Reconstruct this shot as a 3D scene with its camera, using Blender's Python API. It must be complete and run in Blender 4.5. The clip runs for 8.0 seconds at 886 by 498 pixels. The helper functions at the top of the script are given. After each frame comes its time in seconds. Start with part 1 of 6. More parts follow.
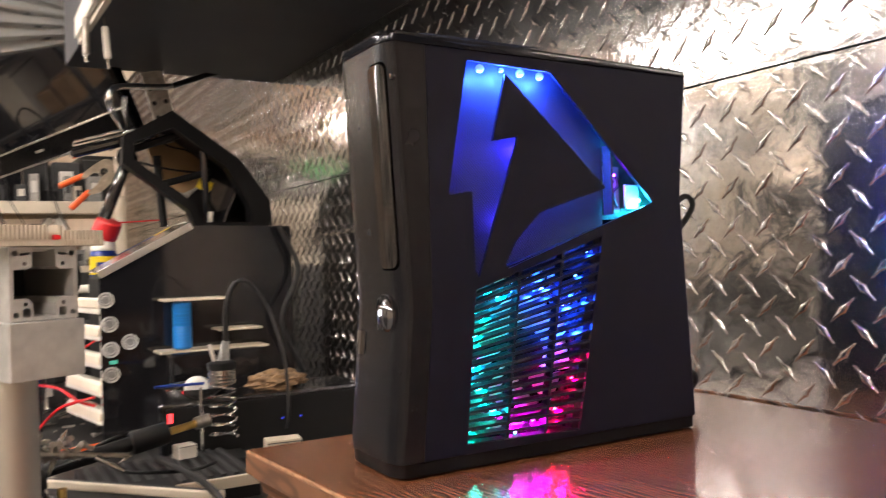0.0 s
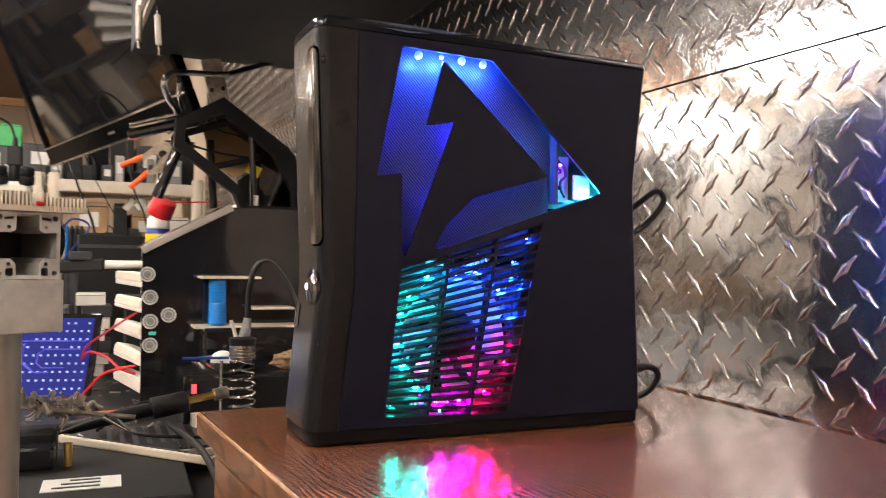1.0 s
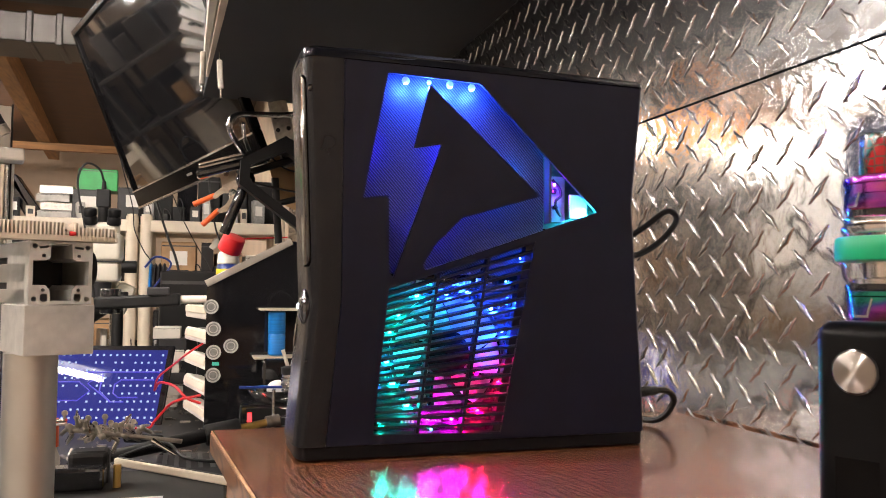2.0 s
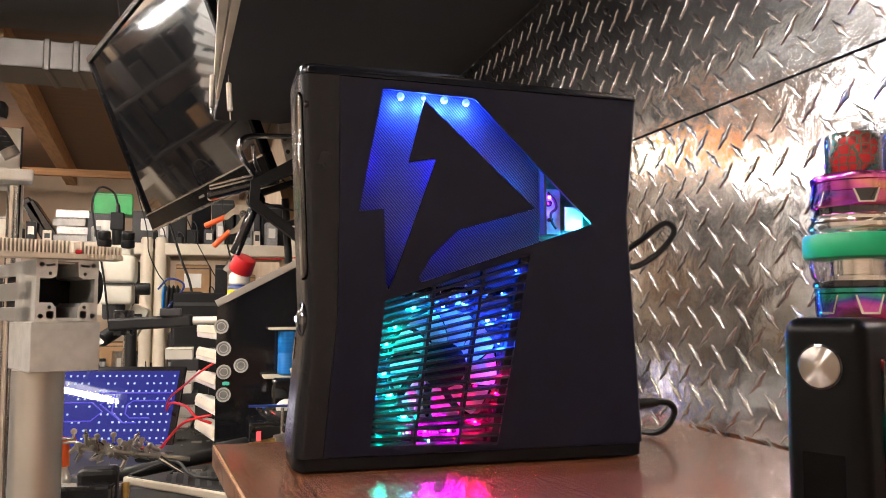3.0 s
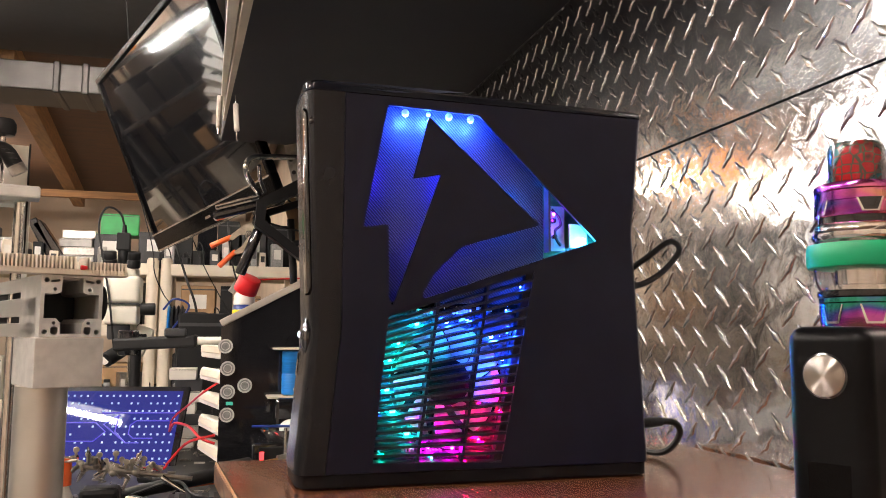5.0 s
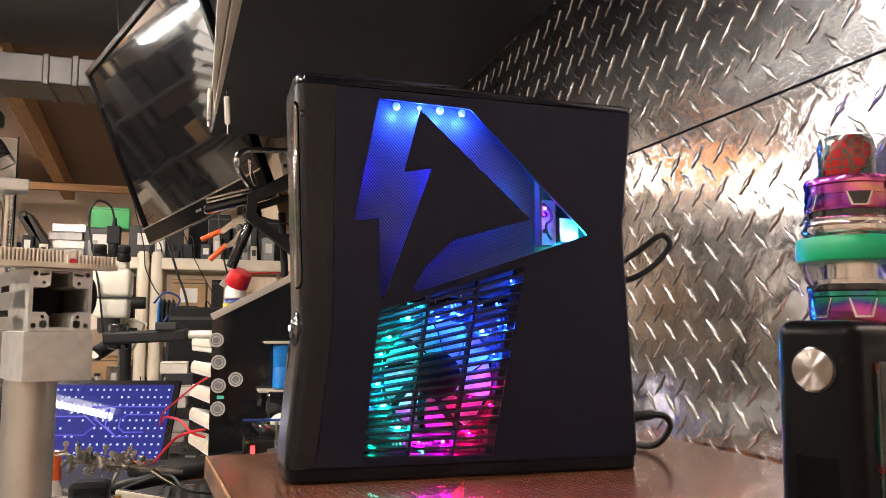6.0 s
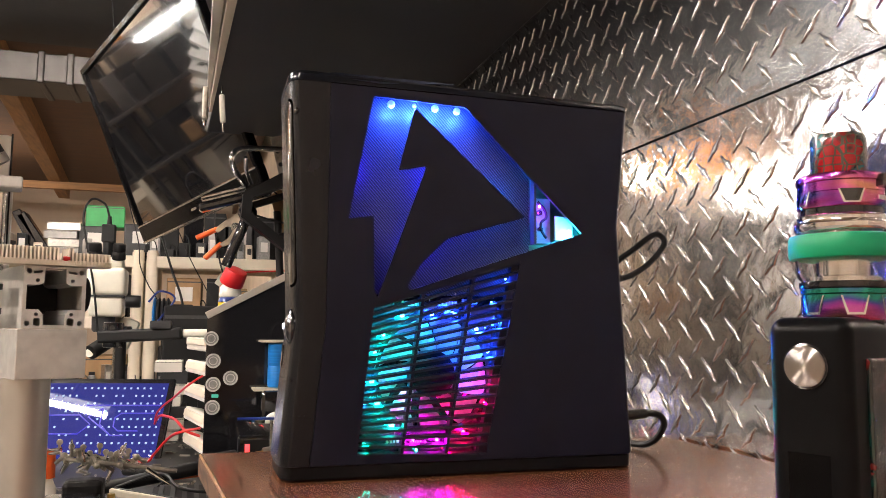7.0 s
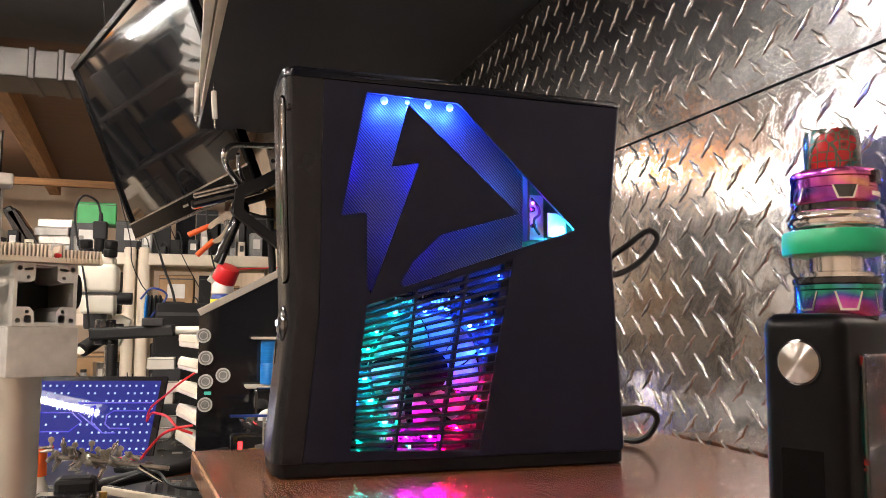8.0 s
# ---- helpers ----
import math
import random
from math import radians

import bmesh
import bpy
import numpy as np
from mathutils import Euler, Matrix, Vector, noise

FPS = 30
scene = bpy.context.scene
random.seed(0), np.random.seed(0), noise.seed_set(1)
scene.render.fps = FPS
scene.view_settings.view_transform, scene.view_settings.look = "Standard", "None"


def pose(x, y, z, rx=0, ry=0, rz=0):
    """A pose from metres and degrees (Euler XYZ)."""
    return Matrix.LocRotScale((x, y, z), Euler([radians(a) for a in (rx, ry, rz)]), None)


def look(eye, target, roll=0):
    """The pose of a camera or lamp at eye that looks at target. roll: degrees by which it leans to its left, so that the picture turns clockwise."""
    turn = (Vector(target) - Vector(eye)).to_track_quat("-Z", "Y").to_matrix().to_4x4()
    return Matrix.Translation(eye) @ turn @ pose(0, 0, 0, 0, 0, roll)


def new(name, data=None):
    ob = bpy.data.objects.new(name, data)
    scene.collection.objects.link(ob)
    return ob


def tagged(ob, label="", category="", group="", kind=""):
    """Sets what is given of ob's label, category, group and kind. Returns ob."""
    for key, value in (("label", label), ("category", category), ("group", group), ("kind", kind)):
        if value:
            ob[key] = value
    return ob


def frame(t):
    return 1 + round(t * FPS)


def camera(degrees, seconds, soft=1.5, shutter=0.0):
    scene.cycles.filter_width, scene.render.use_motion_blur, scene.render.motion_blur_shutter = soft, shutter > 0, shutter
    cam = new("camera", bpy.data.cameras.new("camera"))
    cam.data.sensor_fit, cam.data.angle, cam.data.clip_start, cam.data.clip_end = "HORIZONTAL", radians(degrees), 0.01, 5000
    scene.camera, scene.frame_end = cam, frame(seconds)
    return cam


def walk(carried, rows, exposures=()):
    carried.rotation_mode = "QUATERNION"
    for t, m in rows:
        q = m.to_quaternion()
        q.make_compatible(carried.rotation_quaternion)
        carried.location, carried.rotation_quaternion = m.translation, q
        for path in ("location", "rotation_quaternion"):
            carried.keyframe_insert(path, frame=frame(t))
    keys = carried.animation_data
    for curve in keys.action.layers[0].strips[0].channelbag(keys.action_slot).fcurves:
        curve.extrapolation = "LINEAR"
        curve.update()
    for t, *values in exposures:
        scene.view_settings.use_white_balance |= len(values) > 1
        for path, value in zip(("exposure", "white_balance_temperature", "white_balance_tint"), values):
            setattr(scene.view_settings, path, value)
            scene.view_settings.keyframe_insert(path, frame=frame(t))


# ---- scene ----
cam = camera(57.0, 8.0, soft=0.9, shutter=0.6)
PATH = [
    (0, (-0.213, -0.442, 0.137), (0.79, 1.288, 0.153), -1.7),
    (0.2, (-0.205, -0.453, 0.137), (0.733, 1.313, 0.133), -1.5),
    (0.3, (-0.201, -0.461, 0.136), (0.720, 1.315, 0.125), -1.4),
    (0.5, (-0.179, -0.471, 0.131), (0.714, 1.318, 0.127), -0.5),
    (0.8, (-0.150, -0.494, 0.130), (0.712, 1.308, 0.122), 0.2),
    (1, (-0.126, -0.504, 0.125), (0.682, 1.325, 0.137), 1.1),
    (1.2, (-0.114, -0.514, 0.126), (0.644, 1.336, 0.147), 0.9),
    (1.5, (-0.091, -0.524, 0.128), (0.577, 1.36, 0.182), 0.9),
    (1.7, (-0.077, -0.53, 0.122), (0.55, 1.368, 0.2), 0.9),
    (2.8, (-0.05, -0.546, 0.108), (0.511, 1.369, 0.246), -0.1),
    (3, (-0.051, -0.547, 0.107), (0.506, 1.368, 0.26), 0.0),
    (3.5, (-0.051, -0.55, 0.103), (0.49, 1.366, 0.292), 0.3),
    (4, (-0.05, -0.548, 0.102), (0.483, 1.368, 0.313), 0.3),
    (4.5, (-0.05, -0.547, 0.102), (0.485, 1.368, 0.316), 0.3),
    (6, (-0.049, -0.546, 0.102), (0.513, 1.363, 0.297), 0.3),
    (6.5, (-0.049, -0.546, 0.102), (0.519, 1.362, 0.296), 0.4),
    (7, (-0.048, -0.546, 0.101), (0.524, 1.361, 0.295), 0.4),
    (7.5, (-0.048, -0.545, 0.102), (0.532, 1.359, 0.29), 0.3),
    (8, (-0.048, -0.545, 0.101), (0.541, 1.357, 0.287), 0.3),
]
walk(cam, [(t, look(e, g, r)) for t, e, g, r in PATH])

# ---- world and lamps ----
world = bpy.data.worlds.new("world")
scene.world = world
world.use_nodes = True
world.node_tree.nodes["Background"].inputs[0].default_value = (0.9, 0.85, 0.8, 1)
world.node_tree.nodes["Background"].inputs[1].default_value = 0.02

WORK_STRENGTH = 500.0
FAR_STRENGTH = 260.0
FILL_STRENGTH = 245
LED_STRENGTH = 45.0


# ---- materials ----
def links(m):
    m.use_nodes = True
    nt = m.node_tree
    return nt, nt.nodes, nt.links, nt.nodes["Principled BSDF"]


def mat(name, col, rough=0.5, metal=0.0, var=0.25, scale=25.0, bump=0.15, bscale=300.0, coat=0.0, spec=0.5, stretch=(1, 1, 1), rvar=0.15):
    """A surface with broad stains, fine grain and relief."""
    m = bpy.data.materials.new(name)
    nt, nodes, lk, b = links(m)
    tc = nodes.new("ShaderNodeTexCoord")
    mp = nodes.new("ShaderNodeMapping")
    mp.inputs["Scale"].default_value = stretch
    lk.new(tc.outputs["Object"], mp.inputs[0])
    n1 = nodes.new("ShaderNodeTexNoise")
    n1.inputs["Scale"].default_value = scale
    n1.inputs["Detail"].default_value = 6
    lk.new(mp.outputs[0], n1.inputs["Vector"])
    n2 = nodes.new("ShaderNodeTexNoise")
    n2.inputs["Scale"].default_value = bscale
    n2.inputs["Detail"].default_value = 3
    lk.new(mp.outputs[0], n2.inputs["Vector"])
    ramp = nodes.new("ShaderNodeValToRGB")
    ramp.color_ramp.elements[0].position, ramp.color_ramp.elements[1].position = 0.3, 0.7
    ramp.color_ramp.elements[0].color = (*[c * (1 - var) for c in col], 1)
    ramp.color_ramp.elements[1].color = (*[min(1, c * (1 + var)) for c in col], 1)
    lk.new(n1.outputs[0], ramp.inputs[0])
    lk.new(ramp.outputs[0], b.inputs["Base Color"])
    mr = nodes.new("ShaderNodeMapRange")
    mr.inputs["To Min"].default_value, mr.inputs["To Max"].default_value = max(0.02, rough * (1 - rvar)), min(1, rough * (1 + rvar))
    lk.new(n1.outputs[0], mr.inputs["Value"])
    lk.new(mr.outputs[0], b.inputs["Roughness"])
    b.inputs["Metallic"].default_value = metal
    b.inputs["Coat Weight"].default_value = coat
    b.inputs["Coat Roughness"].default_value = 0.08
    b.inputs["Specular IOR Level"].default_value = spec
    if bump:
        bp = nodes.new("ShaderNodeBump")
        bp.inputs["Strength"].default_value, bp.inputs["Distance"].default_value = bump, 0.0006
        lk.new(n2.outputs[0], bp.inputs["Height"])
        lk.new(bp.outputs[0], b.inputs["Normal"])
    return m


def glow(name, col, strength):
    m = bpy.data.materials.new(name)
    nt, nodes, lk, b = links(m)
    b.inputs["Base Color"].default_value = (*[min(0.8, 0.02 + 0.1 * strength) * (0.6 + 0.4 * c) for c in col], 1)
    b.inputs["Emission Color"].default_value = (*col, 1)
    b.inputs["Emission Strength"].default_value = strength
    return m


def oak(name, col, rough=0.28, vein=0.22):
    """Varnished oak veneer, the grain along local y."""
    m = bpy.data.materials.new(name)
    nt, nodes, lk, b = links(m)
    tc = nodes.new("ShaderNodeTexCoord")
    mp = nodes.new("ShaderNodeMapping")
    mp.inputs["Scale"].default_value = (3.6, 1.0, 3.6)
    mp.inputs["Rotation"].default_value = (0, 0, radians(-22))
    lk.new(tc.outputs["Object"], mp.inputs[0])
    warp = nodes.new("ShaderNodeTexNoise")
    warp.inputs["Scale"].default_value, warp.inputs["Detail"].default_value = 7.0, 2
    lk.new(mp.outputs[0], warp.inputs["Vector"])
    add = nodes.new("ShaderNodeVectorMath")
    add.operation = "MULTIPLY_ADD"
    lk.new(warp.outputs["Color"], add.inputs[0])
    add.inputs[1].default_value = (0.12, 0.12, 0.12)
    lk.new(mp.outputs[0], add.inputs[2])
    wave = nodes.new("ShaderNodeTexWave")
    wave.bands_direction = "X"
    wave.inputs["Scale"].default_value, wave.inputs["Distortion"].default_value, wave.inputs["Detail"].default_value = 19.0, 10.0, 3.5
    wave.inputs["Detail Scale"].default_value = 0.3
    wave.inputs["Detail Roughness"].default_value = 0.5
    lk.new(add.outputs[0], wave.inputs["Vector"])
    pores = nodes.new("ShaderNodeTexNoise")
    mp2 = nodes.new("ShaderNodeMapping")
    mp2.inputs["Scale"].default_value = (700, 30, 700)
    mp2.inputs["Rotation"].default_value = (0, 0, radians(-22))
    lk.new(tc.outputs["Object"], mp2.inputs[0])
    lk.new(mp2.outputs[0], pores.inputs["Vector"])
    pores.inputs["Scale"].default_value, pores.inputs["Detail"].default_value = 1.0, 3
    mix = nodes.new("ShaderNodeMath")
    mix.operation = "MULTIPLY_ADD"
    lk.new(pores.outputs[0], mix.inputs[0])
    mix.inputs[1].default_value = 0.5
    lk.new(wave.outputs["Fac"], mix.inputs[2])
    ramp = nodes.new("ShaderNodeValToRGB")
    e = ramp.color_ramp.elements
    e[0].position, e[0].color = 0.3, (*[c * vein for c in col], 1)
    e[1].position, e[1].color = 1.0, (*[c * 1.25 for c in col], 1)
    mid = e.new(0.54)
    mid.color = (*[c * 0.95 for c in col], 1)
    lk.new(mix.outputs[0], ramp.inputs[0])
    lk.new(ramp.outputs[0], b.inputs["Base Color"])
    b.inputs["Roughness"].default_value = rough
    b.inputs["Coat Weight"].default_value, b.inputs["Coat Roughness"].default_value = 0.5, 0.1
    bp = nodes.new("ShaderNodeBump")
    bp.inputs["Strength"].default_value, bp.inputs["Distance"].default_value = 0.25, 0.0004
    lk.new(mix.outputs[0], bp.inputs["Height"])
    lk.new(bp.outputs[0], b.inputs["Normal"])
    return m


def tread_metal(name, low=0.13, high=0.27, broad=0.28):
    """Bright aluminium sheet, gently wavy, with smears and scratches."""
    m = bpy.data.materials.new(name)
    nt, nodes, lk, b = links(m)
    tc = nodes.new("ShaderNodeTexCoord")
    n1 = nodes.new("ShaderNodeTexNoise")
    n1.inputs["Scale"].default_value, n1.inputs["Detail"].default_value = 30, 8
    n2 = nodes.new("ShaderNodeTexNoise")
    n2.inputs["Scale"].default_value, n2.inputs["Detail"].default_value = 11, 1.5
    n3 = nodes.new("ShaderNodeTexNoise")
    n3.inputs["Scale"].default_value, n3.inputs["Detail"].default_value = 900, 2
    for n in (n1, n2, n3):
        lk.new(tc.outputs["Object"], n.inputs["Vector"])
    ramp = nodes.new("ShaderNodeValToRGB")
    ramp.color_ramp.elements[0].position, ramp.color_ramp.elements[1].position = 0.35, 0.68
    ramp.color_ramp.elements[0].color, ramp.color_ramp.elements[1].color = (0.62, 0.6, 0.58, 1), (0.82, 0.81, 0.8, 1)
    lk.new(n1.outputs[0], ramp.inputs[0])
    lk.new(ramp.outputs[0], b.inputs["Base Color"])
    mr = nodes.new("ShaderNodeMapRange")
    mr.inputs["From Min"].default_value, mr.inputs["From Max"].default_value = 0.3, 0.7
    mr.inputs["To Min"].default_value, mr.inputs["To Max"].default_value = low, high
    lk.new(n1.outputs[0], mr.inputs["Value"])
    lk.new(mr.outputs[0], b.inputs["Roughness"])
    b.inputs["Metallic"].default_value = 1.0
    bp = nodes.new("ShaderNodeBump")
    bp.inputs["Strength"].default_value, bp.inputs["Distance"].default_value = 0.3, 0.003
    lk.new(n2.outputs[0], bp.inputs["Height"])
    bp2 = nodes.new("ShaderNodeBump")
    bp2.inputs["Strength"].default_value, bp2.inputs["Distance"].default_value = 0.1, 0.0003
    lk.new(n3.outputs[0], bp2.inputs["Height"])
    # dents of the pressing, a few centimetres across
    n4 = nodes.new("ShaderNodeTexNoise")
    n4.inputs["Scale"].default_value, n4.inputs["Detail"].default_value = 58, 2.5
    lk.new(tc.outputs["Object"], n4.inputs["Vector"])
    bp3 = nodes.new("ShaderNodeBump")
    bp3.inputs["Strength"].default_value, bp3.inputs["Distance"].default_value = 0.5, 0.0007
    lk.new(n4.outputs[0], bp3.inputs["Height"])
    lk.new(bp.outputs[0], bp3.inputs["Normal"])
    lk.new(bp3.outputs[0], bp2.inputs["Normal"])
    lk.new(bp2.outputs[0], b.inputs["Normal"])
    # polished metal under a hazy oxide skin: a sharp and a broad gloss together
    haze = nodes.new("ShaderNodeBsdfPrincipled")
    haze.inputs["Metallic"].default_value, haze.inputs["Roughness"].default_value = 1.0, broad
    lk.new(ramp.outputs[0], haze.inputs["Base Color"])
    lk.new(bp2.outputs[0], haze.inputs["Normal"])
    both = nodes.new("ShaderNodeMixShader")
    both.inputs[0].default_value = 0.17
    lk.new(b.outputs[0], both.inputs[1])
    lk.new(haze.outputs[0], both.inputs[2])
    lk.new(both.outputs[0], nodes["Material Output"].inputs["Surface"])
    return m


def weave(name):
    """Dark carbon-weave film: fine diagonal ribs."""
    m = bpy.data.materials.new(name)
    nt, nodes, lk, b = links(m)
    tc = nodes.new("ShaderNodeTexCoord")
    fac = []
    for turn, sc in ((42, 185), (-35, 360)):
        mp = nodes.new("ShaderNodeMapping")
        mp.inputs["Rotation"].default_value = (0, radians(turn), 0)
        lk.new(tc.outputs["Object"], mp.inputs[0])
        w = nodes.new("ShaderNodeTexWave")
        w.bands_direction = "X"
        w.inputs["Scale"].default_value = sc
        w.inputs["Distortion"].default_value = 0.6
        lk.new(mp.outputs[0], w.inputs["Vector"])
        fac.append(w)
    mul = nodes.new("ShaderNodeMath")
    mul.operation = "MULTIPLY"
    lk.new(fac[0].outputs["Fac"], mul.inputs[0])
    soft_rib = nodes.new("ShaderNodeMath")
    soft_rib.operation = "MULTIPLY_ADD"
    soft_rib.inputs[1].default_value, soft_rib.inputs[2].default_value = 0.75, 0.25
    lk.new(fac[1].outputs["Fac"], soft_rib.inputs[0])
    lk.new(soft_rib.outputs[0], mul.inputs[1])
    ramp = nodes.new("ShaderNodeValToRGB")
    ramp.color_ramp.elements[0].color, ramp.color_ramp.elements[1].color = (0.012, 0.012, 0.014, 1), (0.062, 0.062, 0.072, 1)
    ramp.color_ramp.elements[1].position = 0.7
    lk.new(mul.outputs[0], ramp.inputs[0])
    lk.new(ramp.outputs[0], b.inputs["Base Color"])
    b.inputs["Roughness"].default_value = 0.4
    b.inputs["Specular IOR Level"].default_value = 0.15
    bp = nodes.new("ShaderNodeBump")
    bp.inputs["Strength"].default_value, bp.inputs["Distance"].default_value = 0.25, 0.0004
    lk.new(mul.outputs[0], bp.inputs["Height"])
    lk.new(bp.outputs[0], b.inputs["Normal"])
    return m


def rainbow(name):
    """Heat-tinted steel: bands of violet, green and gold."""
    m = bpy.data.materials.new(name)
    nt, nodes, lk, b = links(m)
    tc = nodes.new("ShaderNodeTexCoord")
    mp = nodes.new("ShaderNodeMapping")
    mp.inputs["Scale"].default_value = (40, 40, 90)
    lk.new(tc.outputs["Object"], mp.inputs[0])
    n = nodes.new("ShaderNodeTexNoise")
    n.inputs["Scale"].default_value, n.inputs["Detail"].default_value = 1.3, 1
    lk.new(mp.outputs[0], n.inputs["Vector"])
    ramp = nodes.new("ShaderNodeValToRGB")
    e = ramp.color_ramp.elements
    e[0].position, e[0].color = 0.3, (0.05, 0.4, 0.3, 1)
    e[1].position, e[1].color = 0.72, (0.75, 0.55, 0.1, 1)
    for p, c in ((0.4, (0.1, 0.12, 0.5, 1)), (0.5, (0.5, 0.08, 0.55, 1)), (0.6, (0.75, 0.2, 0.4, 1))):
        e.new(p).color = c
    lk.new(n.outputs[0], ramp.inputs[0])
    lk.new(ramp.outputs[0], b.inputs["Base Color"])
    b.inputs["Metallic"].default_value, b.inputs["Roughness"].default_value = 1.0, 0.18
    return m


def cells(name, a, c, line, scale):
    """Honeycomb cells of two resin colours, divided by pale lines."""
    m = bpy.data.materials.new(name)
    nt, nodes, lk, b = links(m)
    tc = nodes.new("ShaderNodeTexCoord")
    v1 = nodes.new("ShaderNodeTexVoronoi")
    v1.feature = "DISTANCE_TO_EDGE"
    v2 = nodes.new("ShaderNodeTexNoise")
    v2.inputs["Scale"].default_value, v2.inputs["Detail"].default_value = scale * 0.25, 3
    v1.inputs["Scale"].default_value = scale
    v1.inputs["Randomness"].default_value = 0.35
    lk.new(tc.outputs["Object"], v1.inputs["Vector"])
    lk.new(tc.outputs["Object"], v2.inputs["Vector"])
    r1 = nodes.new("ShaderNodeValToRGB")
    r1.color_ramp.elements[0].position, r1.color_ramp.elements[0].color = 0.44, (*a, 1)
    r1.color_ramp.elements[1].position, r1.color_ramp.elements[1].color = 0.56, (*c, 1)
    r1.color_ramp.elements.new(0.5).color = (0.01, 0.012, 0.012, 1)
    lk.new(v2.outputs[0], r1.inputs[0])
    st = nodes.new("ShaderNodeMath")
    st.operation = "LESS_THAN"
    st.inputs[1].default_value = 0.07
    lk.new(v1.outputs["Distance"], st.inputs[0])
    mx = nodes.new("ShaderNodeMix")
    mx.data_type = "RGBA"
    lk.new(st.outputs[0], mx.inputs[0])
    lk.new(r1.outputs[0], mx.inputs[6])
    mx.inputs[7].default_value = (*line, 1)
    lk.new(mx.outputs[2], b.inputs["Base Color"])
    b.inputs["Roughness"].default_value, b.inputs["Coat Weight"].default_value = 0.25, 0.8
    return m


def glass(name, tint=(1, 1, 1), rough=0.02):
    m = bpy.data.materials.new(name)
    nt, nodes, lk, b = links(m)
    b.inputs["Base Color"].default_value = (*tint, 1)
    b.inputs["Transmission Weight"].default_value, b.inputs["Roughness"].default_value, b.inputs["IOR"].default_value = 1.0, rough, 1.3
    return m


def blade_plastic(name):
    m = bpy.data.materials.new(name)
    nt, nodes, lk, b = links(m)
    b.inputs["Base Color"].default_value = (0.75, 0.75, 0.78, 1)
    b.inputs["Roughness"].default_value = 0.25
    b.inputs["Transmission Weight"].default_value = 0.25
    return m


OAK = oak("oak_veneer", (0.205, 0.08, 0.038), 0.24)
OAK_WORN = mat("worn_oak", (0.5, 0.3, 0.17), 0.5, var=0.45, scale=90, bump=0.2, bscale=300)
OAK_SIDE = oak("oak_side", (0.2, 0.092, 0.046), 0.4, 0.6)
TREAD = tread_metal("tread_aluminium", 0.03, 0.11, 0.29)
TREAD_RIDGE = tread_metal("ridge_aluminium", 0.12, 0.22, 0.36)
WEAVE = weave("carbon_weave")
RAINBOW = rainbow("tinted_steel")
BLACK_SATIN = mat("black_satin_plastic", (0.0052, 0.0058, 0.0145), 0.4, var=0.15, scale=40, bump=0.12, bscale=2500, spec=0.21)
BEZEL_BLACK = mat("bezel_black_plastic", (0.006, 0.0062, 0.0085), 0.27, var=0.1, scale=60, bump=0.05, bscale=2500, spec=0.3, rvar=0.04)
VAPE_BLACK = mat("lacquered_black", (0.003, 0.003, 0.0036), 0.36, var=0.2, scale=50, bump=0.05, bscale=1500, spec=0.1)
SLOT_BLACK = mat("slot_black", (0.001, 0.001, 0.001), 0.9, var=0.1, bump=0.0, spec=0.0)
DISPLAY_BLACK = mat("display_black", (0.002, 0.002, 0.0024), 0.2, var=0.1, bump=0.0, spec=0.08)
BLACK_GLOSS = mat("black_gloss_plastic", (0.012, 0.012, 0.014), 0.08, var=0.1, bump=0.0, coat=0.5)
CAP_GLOSS = mat("cap_gloss_plastic", (0.005, 0.006, 0.009), 0.14, var=0.1, bump=0.0, spec=0.2)
# dark chrome whose blue tint stands in for a blue reflection
FACET_SHEEN = mat("blue_sheen_chrome", (0.1, 0.14, 0.27), 0.24, metal=1.0, var=0.12, scale=60, bump=0.0)
OLD_WHITE = mat("aged_white", (0.42, 0.4, 0.37), 0.45, var=0.25, scale=30)
BASE_BLACK = mat("base_black", (0.005, 0.005, 0.006), 0.45, var=0.2, bump=0.05, spec=0.15)
BLACK_MATT = mat("black_matt", (0.009, 0.009, 0.0095), 0.55, var=0.3, scale=12, bump=0.2, spec=0.3)
BLACK_RUBBER = mat("black_rubber", (0.007, 0.007, 0.0075), 0.5, var=0.3, scale=60, spec=0.3)
DARK_GREY = mat("dark_grey", (0.038, 0.038, 0.04), 0.5, var=0.3)
CLAMP_METAL = mat("zinc_plate", (0.5, 0.42, 0.32), 0.38, metal=0.75, var=0.25, scale=80)
RIM_GREY = mat("rim_grey", (0.62, 0.61, 0.58), 0.4, var=0.15, scale=150)
HOOD_BLACK = mat("hood_black", (0.006, 0.006, 0.0065), 0.45, var=0.3, scale=10, bump=0.1, spec=0.14)
SCOPE_WHITE = mat("enamel_white", (0.82, 0.78, 0.66), 0.3, var=0.06, scale=20)
CABINET_BLACK = mat("black_laminate", (0.013, 0.0145, 0.021), 0.55, var=0.3, scale=6, bump=0.1, bscale=150)
TRAY_GREY = mat("tray_dark", (0.016, 0.014, 0.013), 0.12, var=0.2, scale=40, bump=0.03, bscale=2500, spec=0.7, rvar=0.05)
ALU = mat("anodised_aluminium", (0.62, 0.6, 0.56), 0.36, metal=0.85, var=0.05, scale=30, bump=0.04, bscale=900)
ALU_CUT = mat("sawn_aluminium", (0.66, 0.65, 0.62), 0.45, metal=0.6, var=0.12, scale=80, bump=0.2, bscale=1200)
STEEL = mat("polished_steel", (0.7, 0.69, 0.67), 0.16, metal=1.0, var=0.15, scale=50, bump=0.05)
